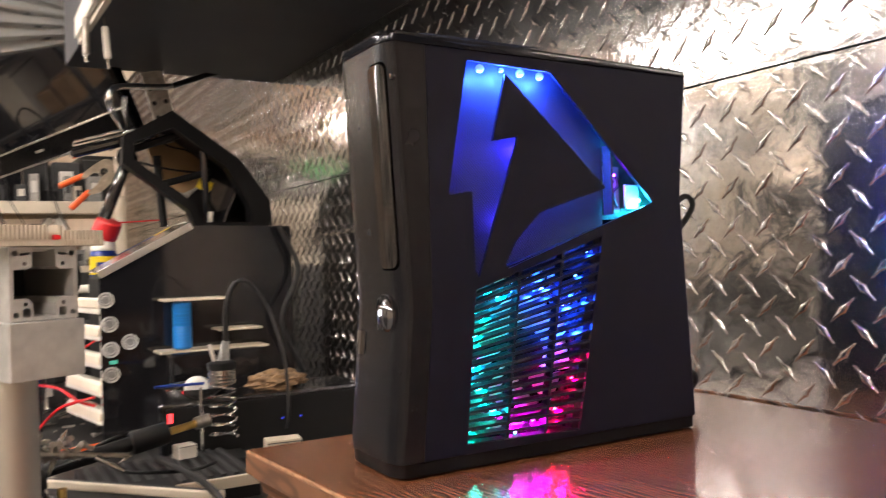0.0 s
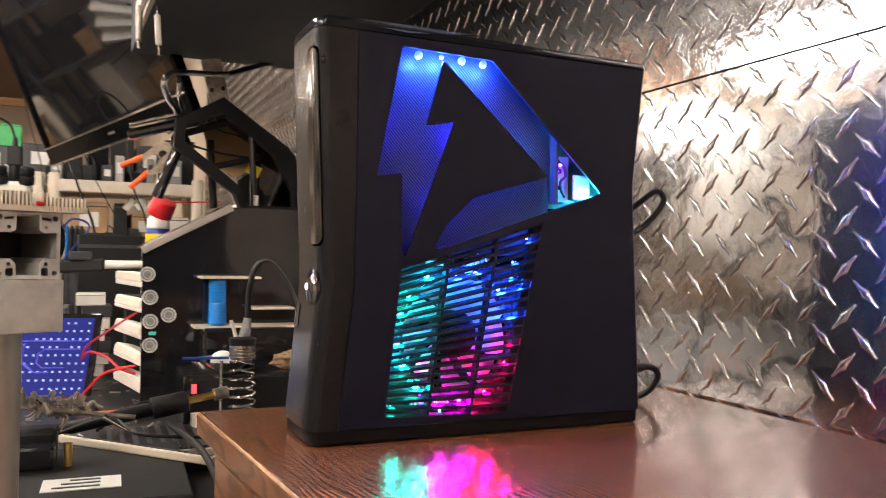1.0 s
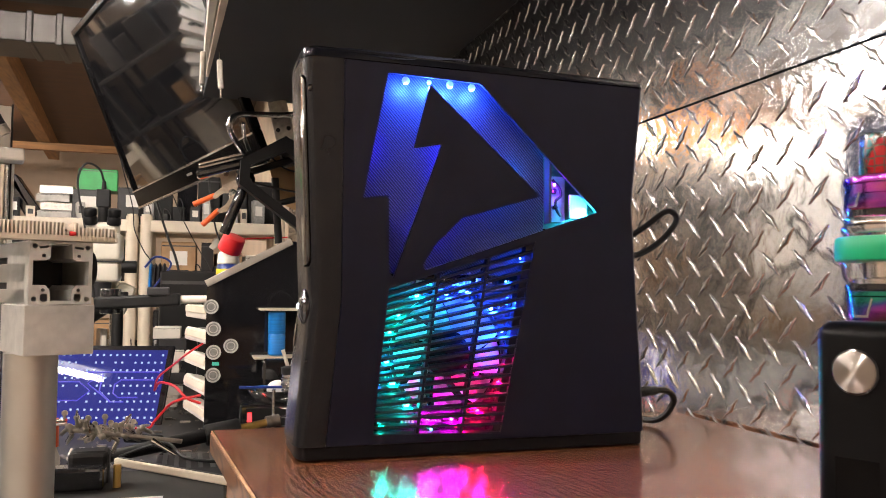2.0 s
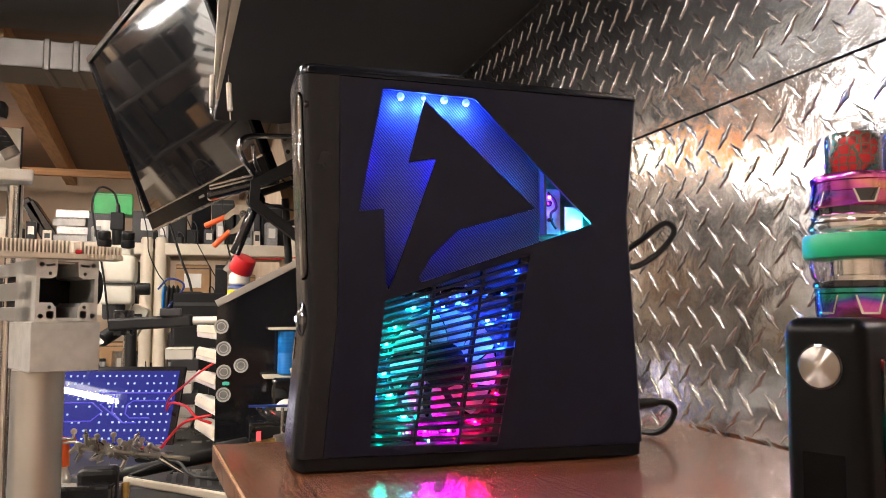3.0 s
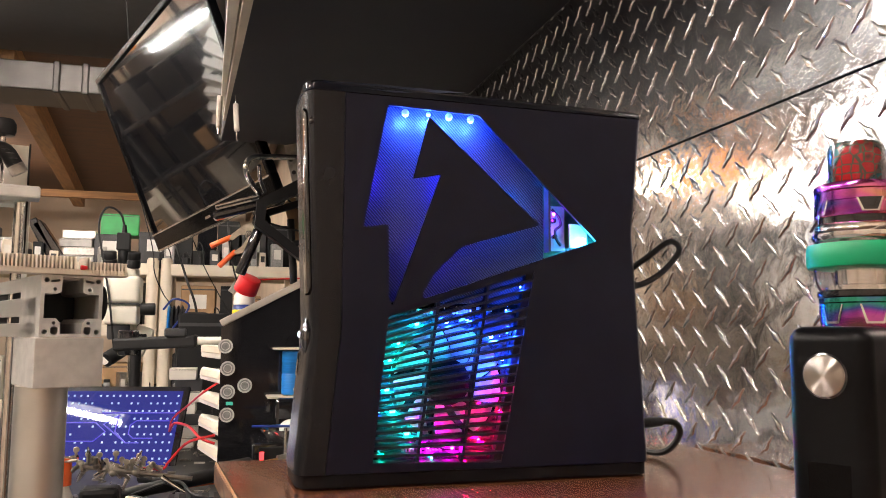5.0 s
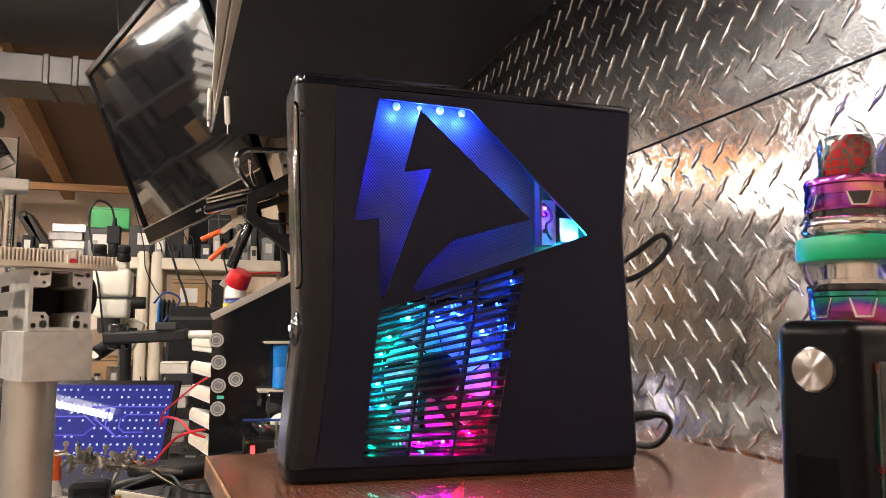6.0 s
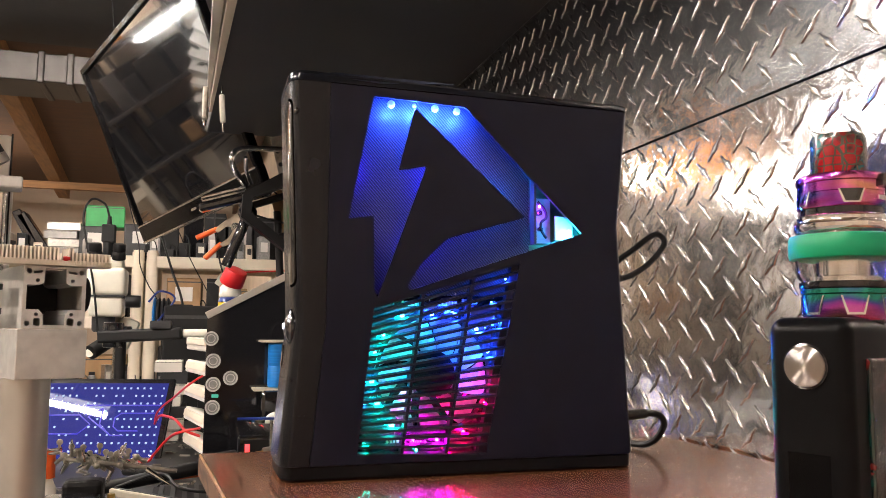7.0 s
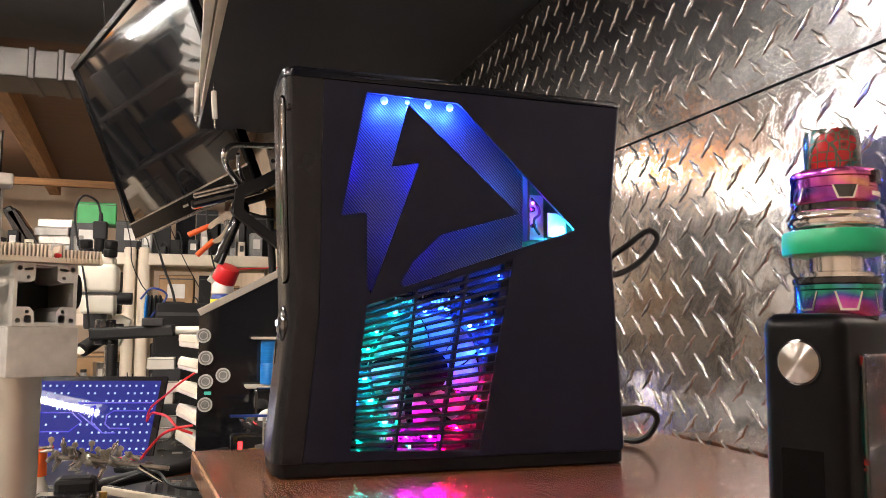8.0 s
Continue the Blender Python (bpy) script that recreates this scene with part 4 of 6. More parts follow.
def television():
    """Screen tilted down, its local x along the width, y up the screen, z out of the glass."""
    w = Vector((0.3475, -0.9353, 0.0663)).normalized()
    d = Vector((0.3649, 0.0697, -0.9285)).normalized()
    up = -d
    n = w.cross(up)
    t = thing("television", label="black flat television tilted down, switched off", category="television")
    wide, tall = 0.86, 0.554
    tl = Vector((-0.404, 2.074, 0.872))
    c = tl + w * wide / 2 + d * tall / 2
    t.matrix_basis = Matrix(((w.x, up.x, n.x, c.x), (w.y, up.y, n.y, c.y), (w.z, up.z, n.z, c.z), (0, 0, 0, 1)))
    part("casing", box((-0.05, 0.03, -0.022), (wide - 0.2, tall - 0.14, 0.034), 0.012), BLACK_MATT, t)
    frame_bm = B()
    for c_, s in (((0, tall / 2 - 0.009, 0), (wide, 0.018, 0.022)), ((0, -tall / 2 + 0.028, 0), (wide, 0.056, 0.022)),
                  ((-wide / 2 + 0.009, 0.019, 0), (0.018, tall - 0.074, 0.022)), ((wide / 2 - 0.009, 0.019, 0), (0.018, tall - 0.074, 0.022))):
        box(c_, s, 0.003, bm=frame_bm)
    part("bezel", frame_bm, DISPLAY_BLACK, t, "glossy black surround")
    part("screen", box((0, 0.019, 0.0015), (wide - 0.036, tall - 0.074, 0.004)), SCREEN_GLASS, t, "dark reflective screen")
    part("trim_line", box((0, -tall / 2 + 0.052, 0.0122), (wide - 0.01, 0.005, 0.0024), 0.0008), STEEL, t, "bright metal line")
    part("trim_line", box((0, -tall / 2 + 0.003, 0.0122), (wide - 0.01, 0.005, 0.0024), 0.0008), STEEL, t, "bright metal line")
    part("badge", box((0.02, -tall / 2 + 0.029, 0.0115), (0.035, 0.006, 0.001)), DULL_METAL, t, "small grey badge")
    part("mount_arm", rod((-0.1, 0.05, -0.03), (-0.05, 0.3, -0.35), 0.02), BLACK_MATT, t)
    return t


television()


def perforated_bracket():
    t = thing("wall_bracket", (0.135, 1.3, 0.46), 0, "grey perforated metal bracket under the cabinet", "bracket", ry=-14)
    part("bracket_plate", box((0, 0, 0), (0.042, 0.006, 0.15), 0.001), DULL_METAL, t)
    for z in (-0.05, -0.02, 0.01, 0.04):
        for x in (-0.012, 0.012):
            part("hole", rod((x, -0.0034, z), (x, -0.001, z), 0.005, seg=10), BLACK_MATT, t)


perforated_bracket()


# ---- clamp arm with spring clip ----
def clamp_arm():
    t = thing("lamp_arm", (0, 0, 0), label="chrome bent tube arm on a black clamp", category="lamp arm")
    part("arm_tube", tube([(0.15, 1.26, 0.497), (0.116, 1.235, 0.488), (0.06, 1.17, 0.472), (0.022, 1.125, 0.458), (0.008, 1.112, 0.437), (0.016, 1.13, 0.415), (0.04, 1.17, 0.392)], 0.0062, 10), CHROME, t, "bent chrome tube", True)
    part("arm_tube", tube([(0.035, 1.12, 0.442), (0.038, 1.14, 0.42), (0.05, 1.17, 0.398)], 0.0042, 10), CHROME, t, "", True)
    part("hose", tube([(0.148, 1.258, 0.496), (0.17, 1.27, 0.507), (0.2, 1.28, 0.52), (0.25, 1.29, 0.54), (0.34, 1.3, 0.56)], 0.006, 10), BLACK_RUBBER, t, "black hose along the cabinet", True)
    part("clamp_head", box((0.02, 1.17, 0.362), (0.15, 0.03, 0.018), 0.006, (0, -17, 0)), BLACK_GLOSS, t)
    part("clamp_jaw", box((-0.005, 1.165, 0.372), (0.09, 0.034, 0.008), 0.003, (0, -17, 0)), STEEL, t, "bright metal jaw")
    part("lower_arm", box((0.1, 1.2, 0.372), (0.14, 0.02, 0.014), 0.004, (0, -20, 0)), BLACK_MATT, t)
    part("knuckle", sphere((0.045, 1.17, 0.335), 0.02, seg=14), BLACK_GLOSS, t, "", True)
    part("post", rod((0.045, 1.18, 0.33), (0.005, 1.19, 0.225), 0.011, seg=14, bev=0.003), BLACK_GLOSS, t, "", True)


clamp_arm()


def spring_clip(loc):
    t = thing("spring_clamp", loc, 0, "steel spring clamp with orange vinyl grips", "clamp")
    upper = [(0.006, 0.0), (0.012, 0.012), (0.034, 0.03), (0.052, 0.041), (0.068, 0.037), (0.07, 0.018), (0.058, 0.006), (0.044, 0.012), (0.03, 0.012), (0.014, -0.002)]
    lower = [(0.016, -0.03), (0.024, -0.034), (0.046, -0.026), (0.064, -0.008), (0.072, 0.012), (0.06, 0.016), (0.046, 0.004), (0.036, -0.014)]
    for y, loop in ((-0.006, upper), (0.003, upper), (-0.009, lower), (0.006, lower)):
        part("jaw", plate([rounded(loop, 0.004)], y, y + 0.002), CLAMP_METAL, t, "pale zinc-plated plate")
    part("grip", rod((-0.034, 0, -0.017), (0.012, 0, 0.006), 0.0062, 0.0058, bev=0.002), ORANGE, t, "orange vinyl grip", True)
    part("grip", rod((-0.014, 0, -0.062), (0.022, 0, -0.026), 0.0062, 0.0058, bev=0.002), ORANGE, t, "orange vinyl grip", True)
    part("spring", rod((0.05, -0.008, 0.012), (0.05, 0.008, 0.012), 0.009), STEEL, t, "", True)


spring_clip((-0.022, 1.35, 0.315))


# ---- tool organiser on the bench ----
def organiser():
    t = thing("tool_organiser", (0, 0, -0.16), label="black tool cabinet with sloped top and pale drawer ends", category="tool cabinet")
    prof = [(-0.03, 0.0), (0.3, 0.0), (0.3, 0.36), (0.12, 0.362), (-0.03, 0.282)]
    part("side_board", plate([rounded(prof, 0.008)], 1.0, 1.018), BLACK_GLOSS, t, "scuffed glossy black side")
    part("carcass", plate([[(-0.012, 0.0), (0.3, 0.0), (0.3, 0.352), (0.122, 0.354), (-0.012, 0.272)]], 1.02, 1.3), BLACK_MATT, t)
    part("top_plate", box((0.044, 1.06, 0.3265), (0.172, 0.124, 0.004), 0.001, (0, -28, 0)), STEEL, t, "bright metal plate on the slope")
    part("top_edge", box((0.0445, 0.998, 0.3215), (0.172, 0.004, 0.013), 0.001, (0, -28, 0)), ALU, t, "bright metal lip along the slope")
    for i in range(5):
        z = 0.2275 - i * 0.047
        d = part("drawer", box((-0.03, 1.11, z), (0.034, 0.2, 0.025), 0.003, (0, 12 if i else 2, 11)), WHITE_PLASTIC, t, "pale plastic drawer end")
        part("drawer_lip", box((-0.0475, 1.11, z + 0.005), (0.004, 0.18, 0.014), 0.0015, (0, 12 if i else 2, 11)), CREAM, d)
    for x, z in ((-0.022, 0.24), (-0.017, 0.2), (0.014, 0.169), (-0.016, 0.158), (-0.016, 0.117)):
        k = part("knob", rod((x, 1.0, z), (x, 0.9955, z), 0.0128, seg=24, bev=0.0015), CAP_GREY, t, "round pale cap", True)
        for name, r0, r1, y, m in (("knob_rim", 0.0131, 0.0103, 0.994, RIM_GREY), ("knob_ring", 0.0078, 0.0062, 0.9948, RIM_GREY)):
            part(name, plate([[(x + r * math.cos(a * math.pi / 14), z + r * math.sin(a * math.pi / 14)) for a in range(28)] for r in (r0, r1)], y, 0.9957), m, k, "paler ring")
    for x0, x1, z in ((0.062, 0.165, 0.236), (0.052, 0.235, 0.15), (0.15, 0.225, 0.182)):
        part("ledge", box(((x0 + x1) / 2, 0.975, z), (x1 - x0, 0.06, 0.004), 0.001), CREAM, t, "thin pale ledge")
    part("can_ledge", box((0.04, 1.36, 0.092), (0.16, 0.118, 0.184), 0.002), BLACK_MATT, t)
    part("status_light", box((-0.012, 0.9985, 0.137), (0.012, 0.003, 0.006), 0.001), glow("status_green", (0.1, 0.8, 0.55), 0.5), t, "small green lamp")


organiser()
spool = thing("filament_spool", (0.0925, 0.965, -0.006), label="roll of bright blue tape standing on a ledge", category="tape roll")
part("roll", lathe([(0.0, 0.0), (0.0135, 0.0), (0.0155, 0.002), (0.0155, 0.036), (0.0145, 0.038), (0.0155, 0.04), (0.0155, 0.076), (0.0135, 0.078), (0.0, 0.078)], 28), BLUE, spool, "", True)


def spray_can(loc, cap, tilt=0.0, label=""):
    t = thing("spray_can", loc, 0, label, "spray can", ry=tilt)
    part("can_body", lathe([(0.0, 0.0), (0.024, 0.0), (0.026, 0.003), (0.026, 0.135), (0.022, 0.144), (0.012, 0.15), (0.0, 0.15)], 32), NAVY, t, "dark blue printed can", True)
    part("label_band", lathe([(0.0262, 0.095), (0.0264, 0.095), (0.0264, 0.132), (0.0262, 0.132)], 32), YELLOW, t, "yellow label band", True)
    part("label_mark", box((-0.004, -0.0262, 0.113), (0.026, 0.002, 0.014), 0.0005), NAVY, t, "dark blue unreadable mark")
    part("shoulder", lathe([(0.0225, 0.1425), (0.0245, 0.145), (0.0225, 0.165), (0.017, 0.172)], 32), WHITE_PLASTIC, t, "white collar", True)
    if cap:
        part("cap", rod((0.0, 0.0, 0.172), (0.012, -0.014, 0.204), 0.027, 0.025, seg=28, bev=0.004), RED, t, "bright red cap", True)
        part("straw", rod((0.03, 0.0, 0.2), (0.13, 0.01, 0.207), 0.0016, seg=8), RED, t, "thin red straw")
    return t


spray_can((0.022, 1.34, 0.024), True, label="yellow and blue spray can with a red cap and straw")
spray_can((0.045, 1.33, 0.128), False, 62, label="blue spray can lying on the cabinet's slope")


def hood():
    t = thing("magnifier_hood", (0, 1.13, 0), label="black faceted hood frame with struts on the cabinet", category="hood")
    outer = [(0.16, 0.2), (0.146, 0.236), (0.03, 0.322), (0.033, 0.372), (0.121, 0.424), (0.25, 0.334), (0.304, 0.257), (0.31, 0.2)]
    inner = [(0.17, 0.214), (0.157, 0.25), (0.05, 0.331), (0.052, 0.361), (0.121, 0.392), (0.222, 0.318), (0.262, 0.245), (0.264, 0.214)]
    part("hood_front", plate([outer, inner], 0.0, 0.03), HOOD_BLACK, t)
    shell = B()
    for a, c in zip(outer[3:], outer[4:]):
        u = Vector((c[0] - a[0], 0, c[1] - a[1]))
        box(((a[0] + c[0]) / 2, 0.1, (a[1] + c[1]) / 2 - 0.004), (u.length, 0.15, 0.006), turn=(0, -math.degrees(math.atan2(u.z, u.x)), 0), bm=shell)
    part("hood_shell", shell, HOOD_BLACK, t)
    part("hood_back", plate([[(0.1, 0.395), (0.116, 0.409), (0.176, 0.412), (0.222, 0.374), (0.216, 0.303), (0.175, 0.283), (0.125, 0.307)]], 0.17, 0.174), CARD, t, "brown back board")
    part("side_leaf", plate([[(0.196, 0.368), (0.262, 0.332), (0.312, 0.262), (0.318, 0.204), (0.17, 0.204), (0.166, 0.268), (0.194, 0.292)]], 0.09, 0.094), HOOD_BLACK, t, "black leaf behind the frame")
    part("clouded_pane", plate([[(0.213, 0.307), (0.262, 0.281), (0.249, 0.249), (0.229, 0.231), (0.211, 0.26)]], 0.084, 0.087), CLOUDED, t, "clouded brownish-grey pane")
    part("stay", tube([(0.048, 0.06, 0.338), (0.1, 0.075, 0.327), (0.15, 0.08, 0.32), (0.2, 0.08, 0.316)], 0.0022, 6), BLACK_MATT, t, "thin black wire")
    part("stay", tube([(0.1, 0.1, 0.395), (0.13, 0.1, 0.372), (0.17, 0.1, 0.362), (0.205, 0.09, 0.34)], 0.0018, 6), BLACK_MATT, t, "thin black wire")
    part("strut", rod((0.11, 0.05, 0.29), (0.205, 0.07, 0.318), 0.0065), BLACK_MATT, t)
    part("strut", rod((0.18, 0.02, 0.37), (0.19, 0.03, 0.2), 0.007), BLACK_GLOSS, t)
    part("strut", rod((0.12, 0.1, 0.21), (0.11, 0.1, 0.35), 0.008), BLACK_MATT, t)
    part("rod_tip", rod((0.19, 0.02, 0.202), (0.192, 0.02, 0.235), 0.005), WHITE_PLASTIC, t, "pale rod end")
    part("inner_panel", box((0.235, 0.09, 0.26), (0.006, 0.14, 0.11), turn=(0, 22, 0)), BLACK_GLOSS, t)
    part("yellow_tab", plate([[(0.187, 0.306), (0.214, 0.296), (0.205, 0.276), (0.178, 0.288)]], 0.076, 0.08), YELLOW, t, "yellow corner tab")


hood()


# ---- bench and what stands on it ----
def bench():
    t = thing("workbench", (0, 0, -0.16), label="long dark cluttered workbench along the metal wall", category="workbench")
    part("bench_top", box((-0.68, 1.25, -0.02), (2.1, 2.1, 0.04), 0.003), BENCH, t)
    for x in (-1.65, 0.28):
        for y in (0.3, 2.2):
            part("leg", box((x, y, -0.32), (0.07, 0.07, 0.56), 0.004), DARK_GREY, t)


bench()


def flat_case():
    t = thing("equipment_case", (-0.125, 0.46, -0.16), -2, "flat black equipment case with a white label", "case")
    part("lid", box((0, 0, 0.036), (0.22, 0.24, 0.012), 0.003), BLACK_MATT, t, "dull black lid")
    part("case_body", box((0, 0, 0.0145), (0.226, 0.246, 0.029), 0.003), BLACK_GLOSS, t)
    lab = part("label_sticker", box((0.005, -0.05, 0.0425), (0.075, 0.045, 0.001)), PAPER, t, "white paper label")
    for i in range(3):
        part("print_bar", box((0.0 + 0.004 * i, -0.063 + i * 0.013, 0.0434), (0.045 - 0.008 * i, 0.004, 0.0006)), DARK_GREY, lab, "unreadable print")
    part("knife_block", box((-0.055, 0.03, 0.055), (0.06, 0.03, 0.026), 0.004), BLACK_GLOSS, t)
    part("brass_stud", rod((-0.012, 0.03, 0.042), (-0.012, 0.03, 0.068), 0.0045, seg=12), BRASS, t, "", True)


flat_case()


def vent_case():
    t = thing("slotted_tray", (0.0, 0.66, -0.16), 0, "black slotted tray with a pale front edge", "tray")
    part("tray_body", box((0, 0, 0.014), (0.2, 0.17, 0.028), 0.002), BLACK_MATT, t)
    part("front_edge", box((0, -0.088, 0.024), (0.2, 0.006, 0.014), 0.001), CREAM, t, "pale front edge")
    for i in range(12):
        part("slot_bar", box((-0.088 + i * 0.016, 0, 0.03), (0.006, 0.15, 0.004)), DARK_GREY, t)


vent_case()


def soldering_iron():
    t = thing("soldering_iron", (0, 0, 0), label="black soldering iron lying in its holder", category="soldering iron")
    a, c = Vector((-0.165, 0.69, -0.121)), Vector((0.01, 0.715, -0.094))
    w = (c - a).normalized()
    part("handle", rod(a, c, 0.0085, 0.0105, 24, bev=0.002), BLACK_RUBBER, t, "black tapered handle", True)
    part("collar", rod(c - w * 0.045, c + w * 0.006, 0.0155, 0.015, 24, bev=0.003), BLACK_RUBBER, t, "thick black collar", True)
    part("shaft", rod(c, c + w * 0.05, 0.0055, seg=14), BRASS, t, "brass shaft", True)
    part("ferrule", rod(c + w * 0.045, c + w * 0.065, 0.009, seg=14), DULL_METAL, t, "", True)
    part("tail", rod(a, a - w * 0.05, 0.006, 0.003, 14), BLACK_RUBBER, t, "", True)
    part("cord", tube([a + Vector((0.0, 0, -0.006)), (-0.09, 0.66, -0.1), (-0.06, 0.6, -0.11), (0.0, 0.58, -0.115), (0.03, 0.6, -0.12), (0.06, 0.64, -0.125)], 0.0022), BLACK_RUBBER, t, "", True)


soldering_iron()


def coil_holder():
    t = thing("iron_holder", (0.096, 0.735, -0.16), label="chrome coil holder with a cabled iron standing in it", category="iron holder")
    part("foot", box((0, 0, 0.01), (0.07, 0.07, 0.02), 0.004), BLACK_MATT, t)
    pts = []
    for i in range(0, 6 * 16 + 1):
        k = i / 96
        a = 2 * math.pi * i / 16
        r = lerp(0.021, 0.017, k)
        pts.append((r * math.cos(a), r * math.sin(a), lerp(0.045, 0.125, k)))
    part("coil", tube(pts, 0.0019, 6, smoothed=False), CHROME, t, "chrome wire coil", True)
    part("collar", lathe([(0.0, 0.122), (0.0175, 0.122), (0.0185, 0.126), (0.0185, 0.143), (0.0, 0.145)], 28), STEEL, t, "bright ringed collar", True)
    for z in (0.125, 0.13, 0.135):
        part("ring", lathe([(0.0182, z), (0.0196, z + 0.001), (0.0196, z + 0.003), (0.0182, z + 0.004)], 28), STEEL, t, "", True)
    part("cap", lathe([(0.0, 0.143), (0.0195, 0.143), (0.02, 0.153), (0.012, 0.156), (0.0, 0.156)], 28), BLACK_RUBBER, t, "black cap", True)
    part("grip", rod((0.002, 0, 0.15), (0.007, 0, 0.183), 0.0095, 0.0055, 20), CAP_GREY, t, "grey cone grip", True)
    part("sleeve", tube([(0.007, 0, 0.18), (0.008, 0, 0.22), (0.014, 0, 0.252), (0.024, 0.0, 0.268)], 0.0046, 10), BLACK_RUBBER, t, "", True)
    part("cord", tube([(0.014, 0, 0.252), (0.03, 0, 0.27), (0.05, 0.01, 0.262), (0.08, 0.02, 0.22), (0.105, 0.03, 0.14), (0.115, 0.05, 0.05), (0.12, 0.1, 0.01)], 0.0026, 8), DARK_GREY, t, "", True)
    part("stem", rod((-0.03, 0.0, 0.02), (-0.03, 0.0, 0.12), 0.0025, seg=8), STEEL, t)
    part("brush_rod", rod((-0.018, -0.004, 0.18), (-0.005, 0.0, 0.14), 0.003, seg=8), WHITE_PLASTIC, t)


coil_holder()


def station():
    t = thing("solder_station", (0.185, 0.86, -0.16), label="black soldering station with red display lights", category="soldering station")
    part("case", box((0, 0, 0.045), (0.33, 0.12, 0.09), 0.004), BLACK_GLOSS, t)
    part("front", box((0, -0.0615, 0.045), (0.31, 0.003, 0.078), 0.001), BLACK_MATT, t)
    part("red_light", box((-0.15, -0.0638, 0.07), (0.007, 0.002, 0.014), 0.0005), glow("red_light", (1, 0.02, 0.03), 3), t, "small red lamp")
    for x in (0.02, 0.05):
        part("blue_light", box((x, -0.0638, 0.05), (0.0025, 0.002, 0.0025)), glow("blue_light", (0.02, 0.05, 1), 1.2), t, "small blue lamp")


station()
dish = thing("metal_dish", (0.085, 0.835, -0.07), label="shallow metal dish holding white cotton", category="dish")
part("bowl", lathe([(0.0, 0.0), (0.036, 0.0), (0.05, 0.014), (0.053, 0.02), (0.05, 0.019), (0.034, 0.003), (0.0, 0.003)], 36), STEEL, dish, "", True)
whole("cotton_ball", sphere((0.083, 0.835, -0.052), 0.018, seg=18, scale=(1.05, 1, 0.85)), PAPER, "white round cotton wad in the dish", "cotton wad", smooth=True)
pen = thing("marker_pen", (0.0, 0, 0), label="thin blue pen lying across the dish", category="pen")
part("barrel", rod((0.02, 0.825, -0.046), (0.09, 0.815, -0.046), 0.0022, seg=10), NAVY, pen)


def sponge():
    bm = bmesh.new()
    bmesh.ops.create_icosphere(bm, subdivisions=4, radius=1)
    for v in bm.verts:
        v.co *= 1 + 0.35 * noise.noise(v.co * 2.3) + 0.2 * noise.noise(v.co * 6)
        v.co = Vector((v.co.x * 0.045, v.co.y * 0.026, max(v.co.z, -0.75) * 0.017))
    bmesh.ops.translate(bm, vec=(0.212, 0.84, -0.057), verts=bm.verts)
    return whole("brass_sponge", bm, BROWN_CLOTH, "crumpled brown brass wool on the station", "cleaning wool", smooth=True)


sponge()
whole("storage_bin", box((0.14, 0.955, -0.045), (0.15, 0.05, 0.07), 0.006), BLACK_GLOSS, "dark plastic bin below the ledge", "storage bin")


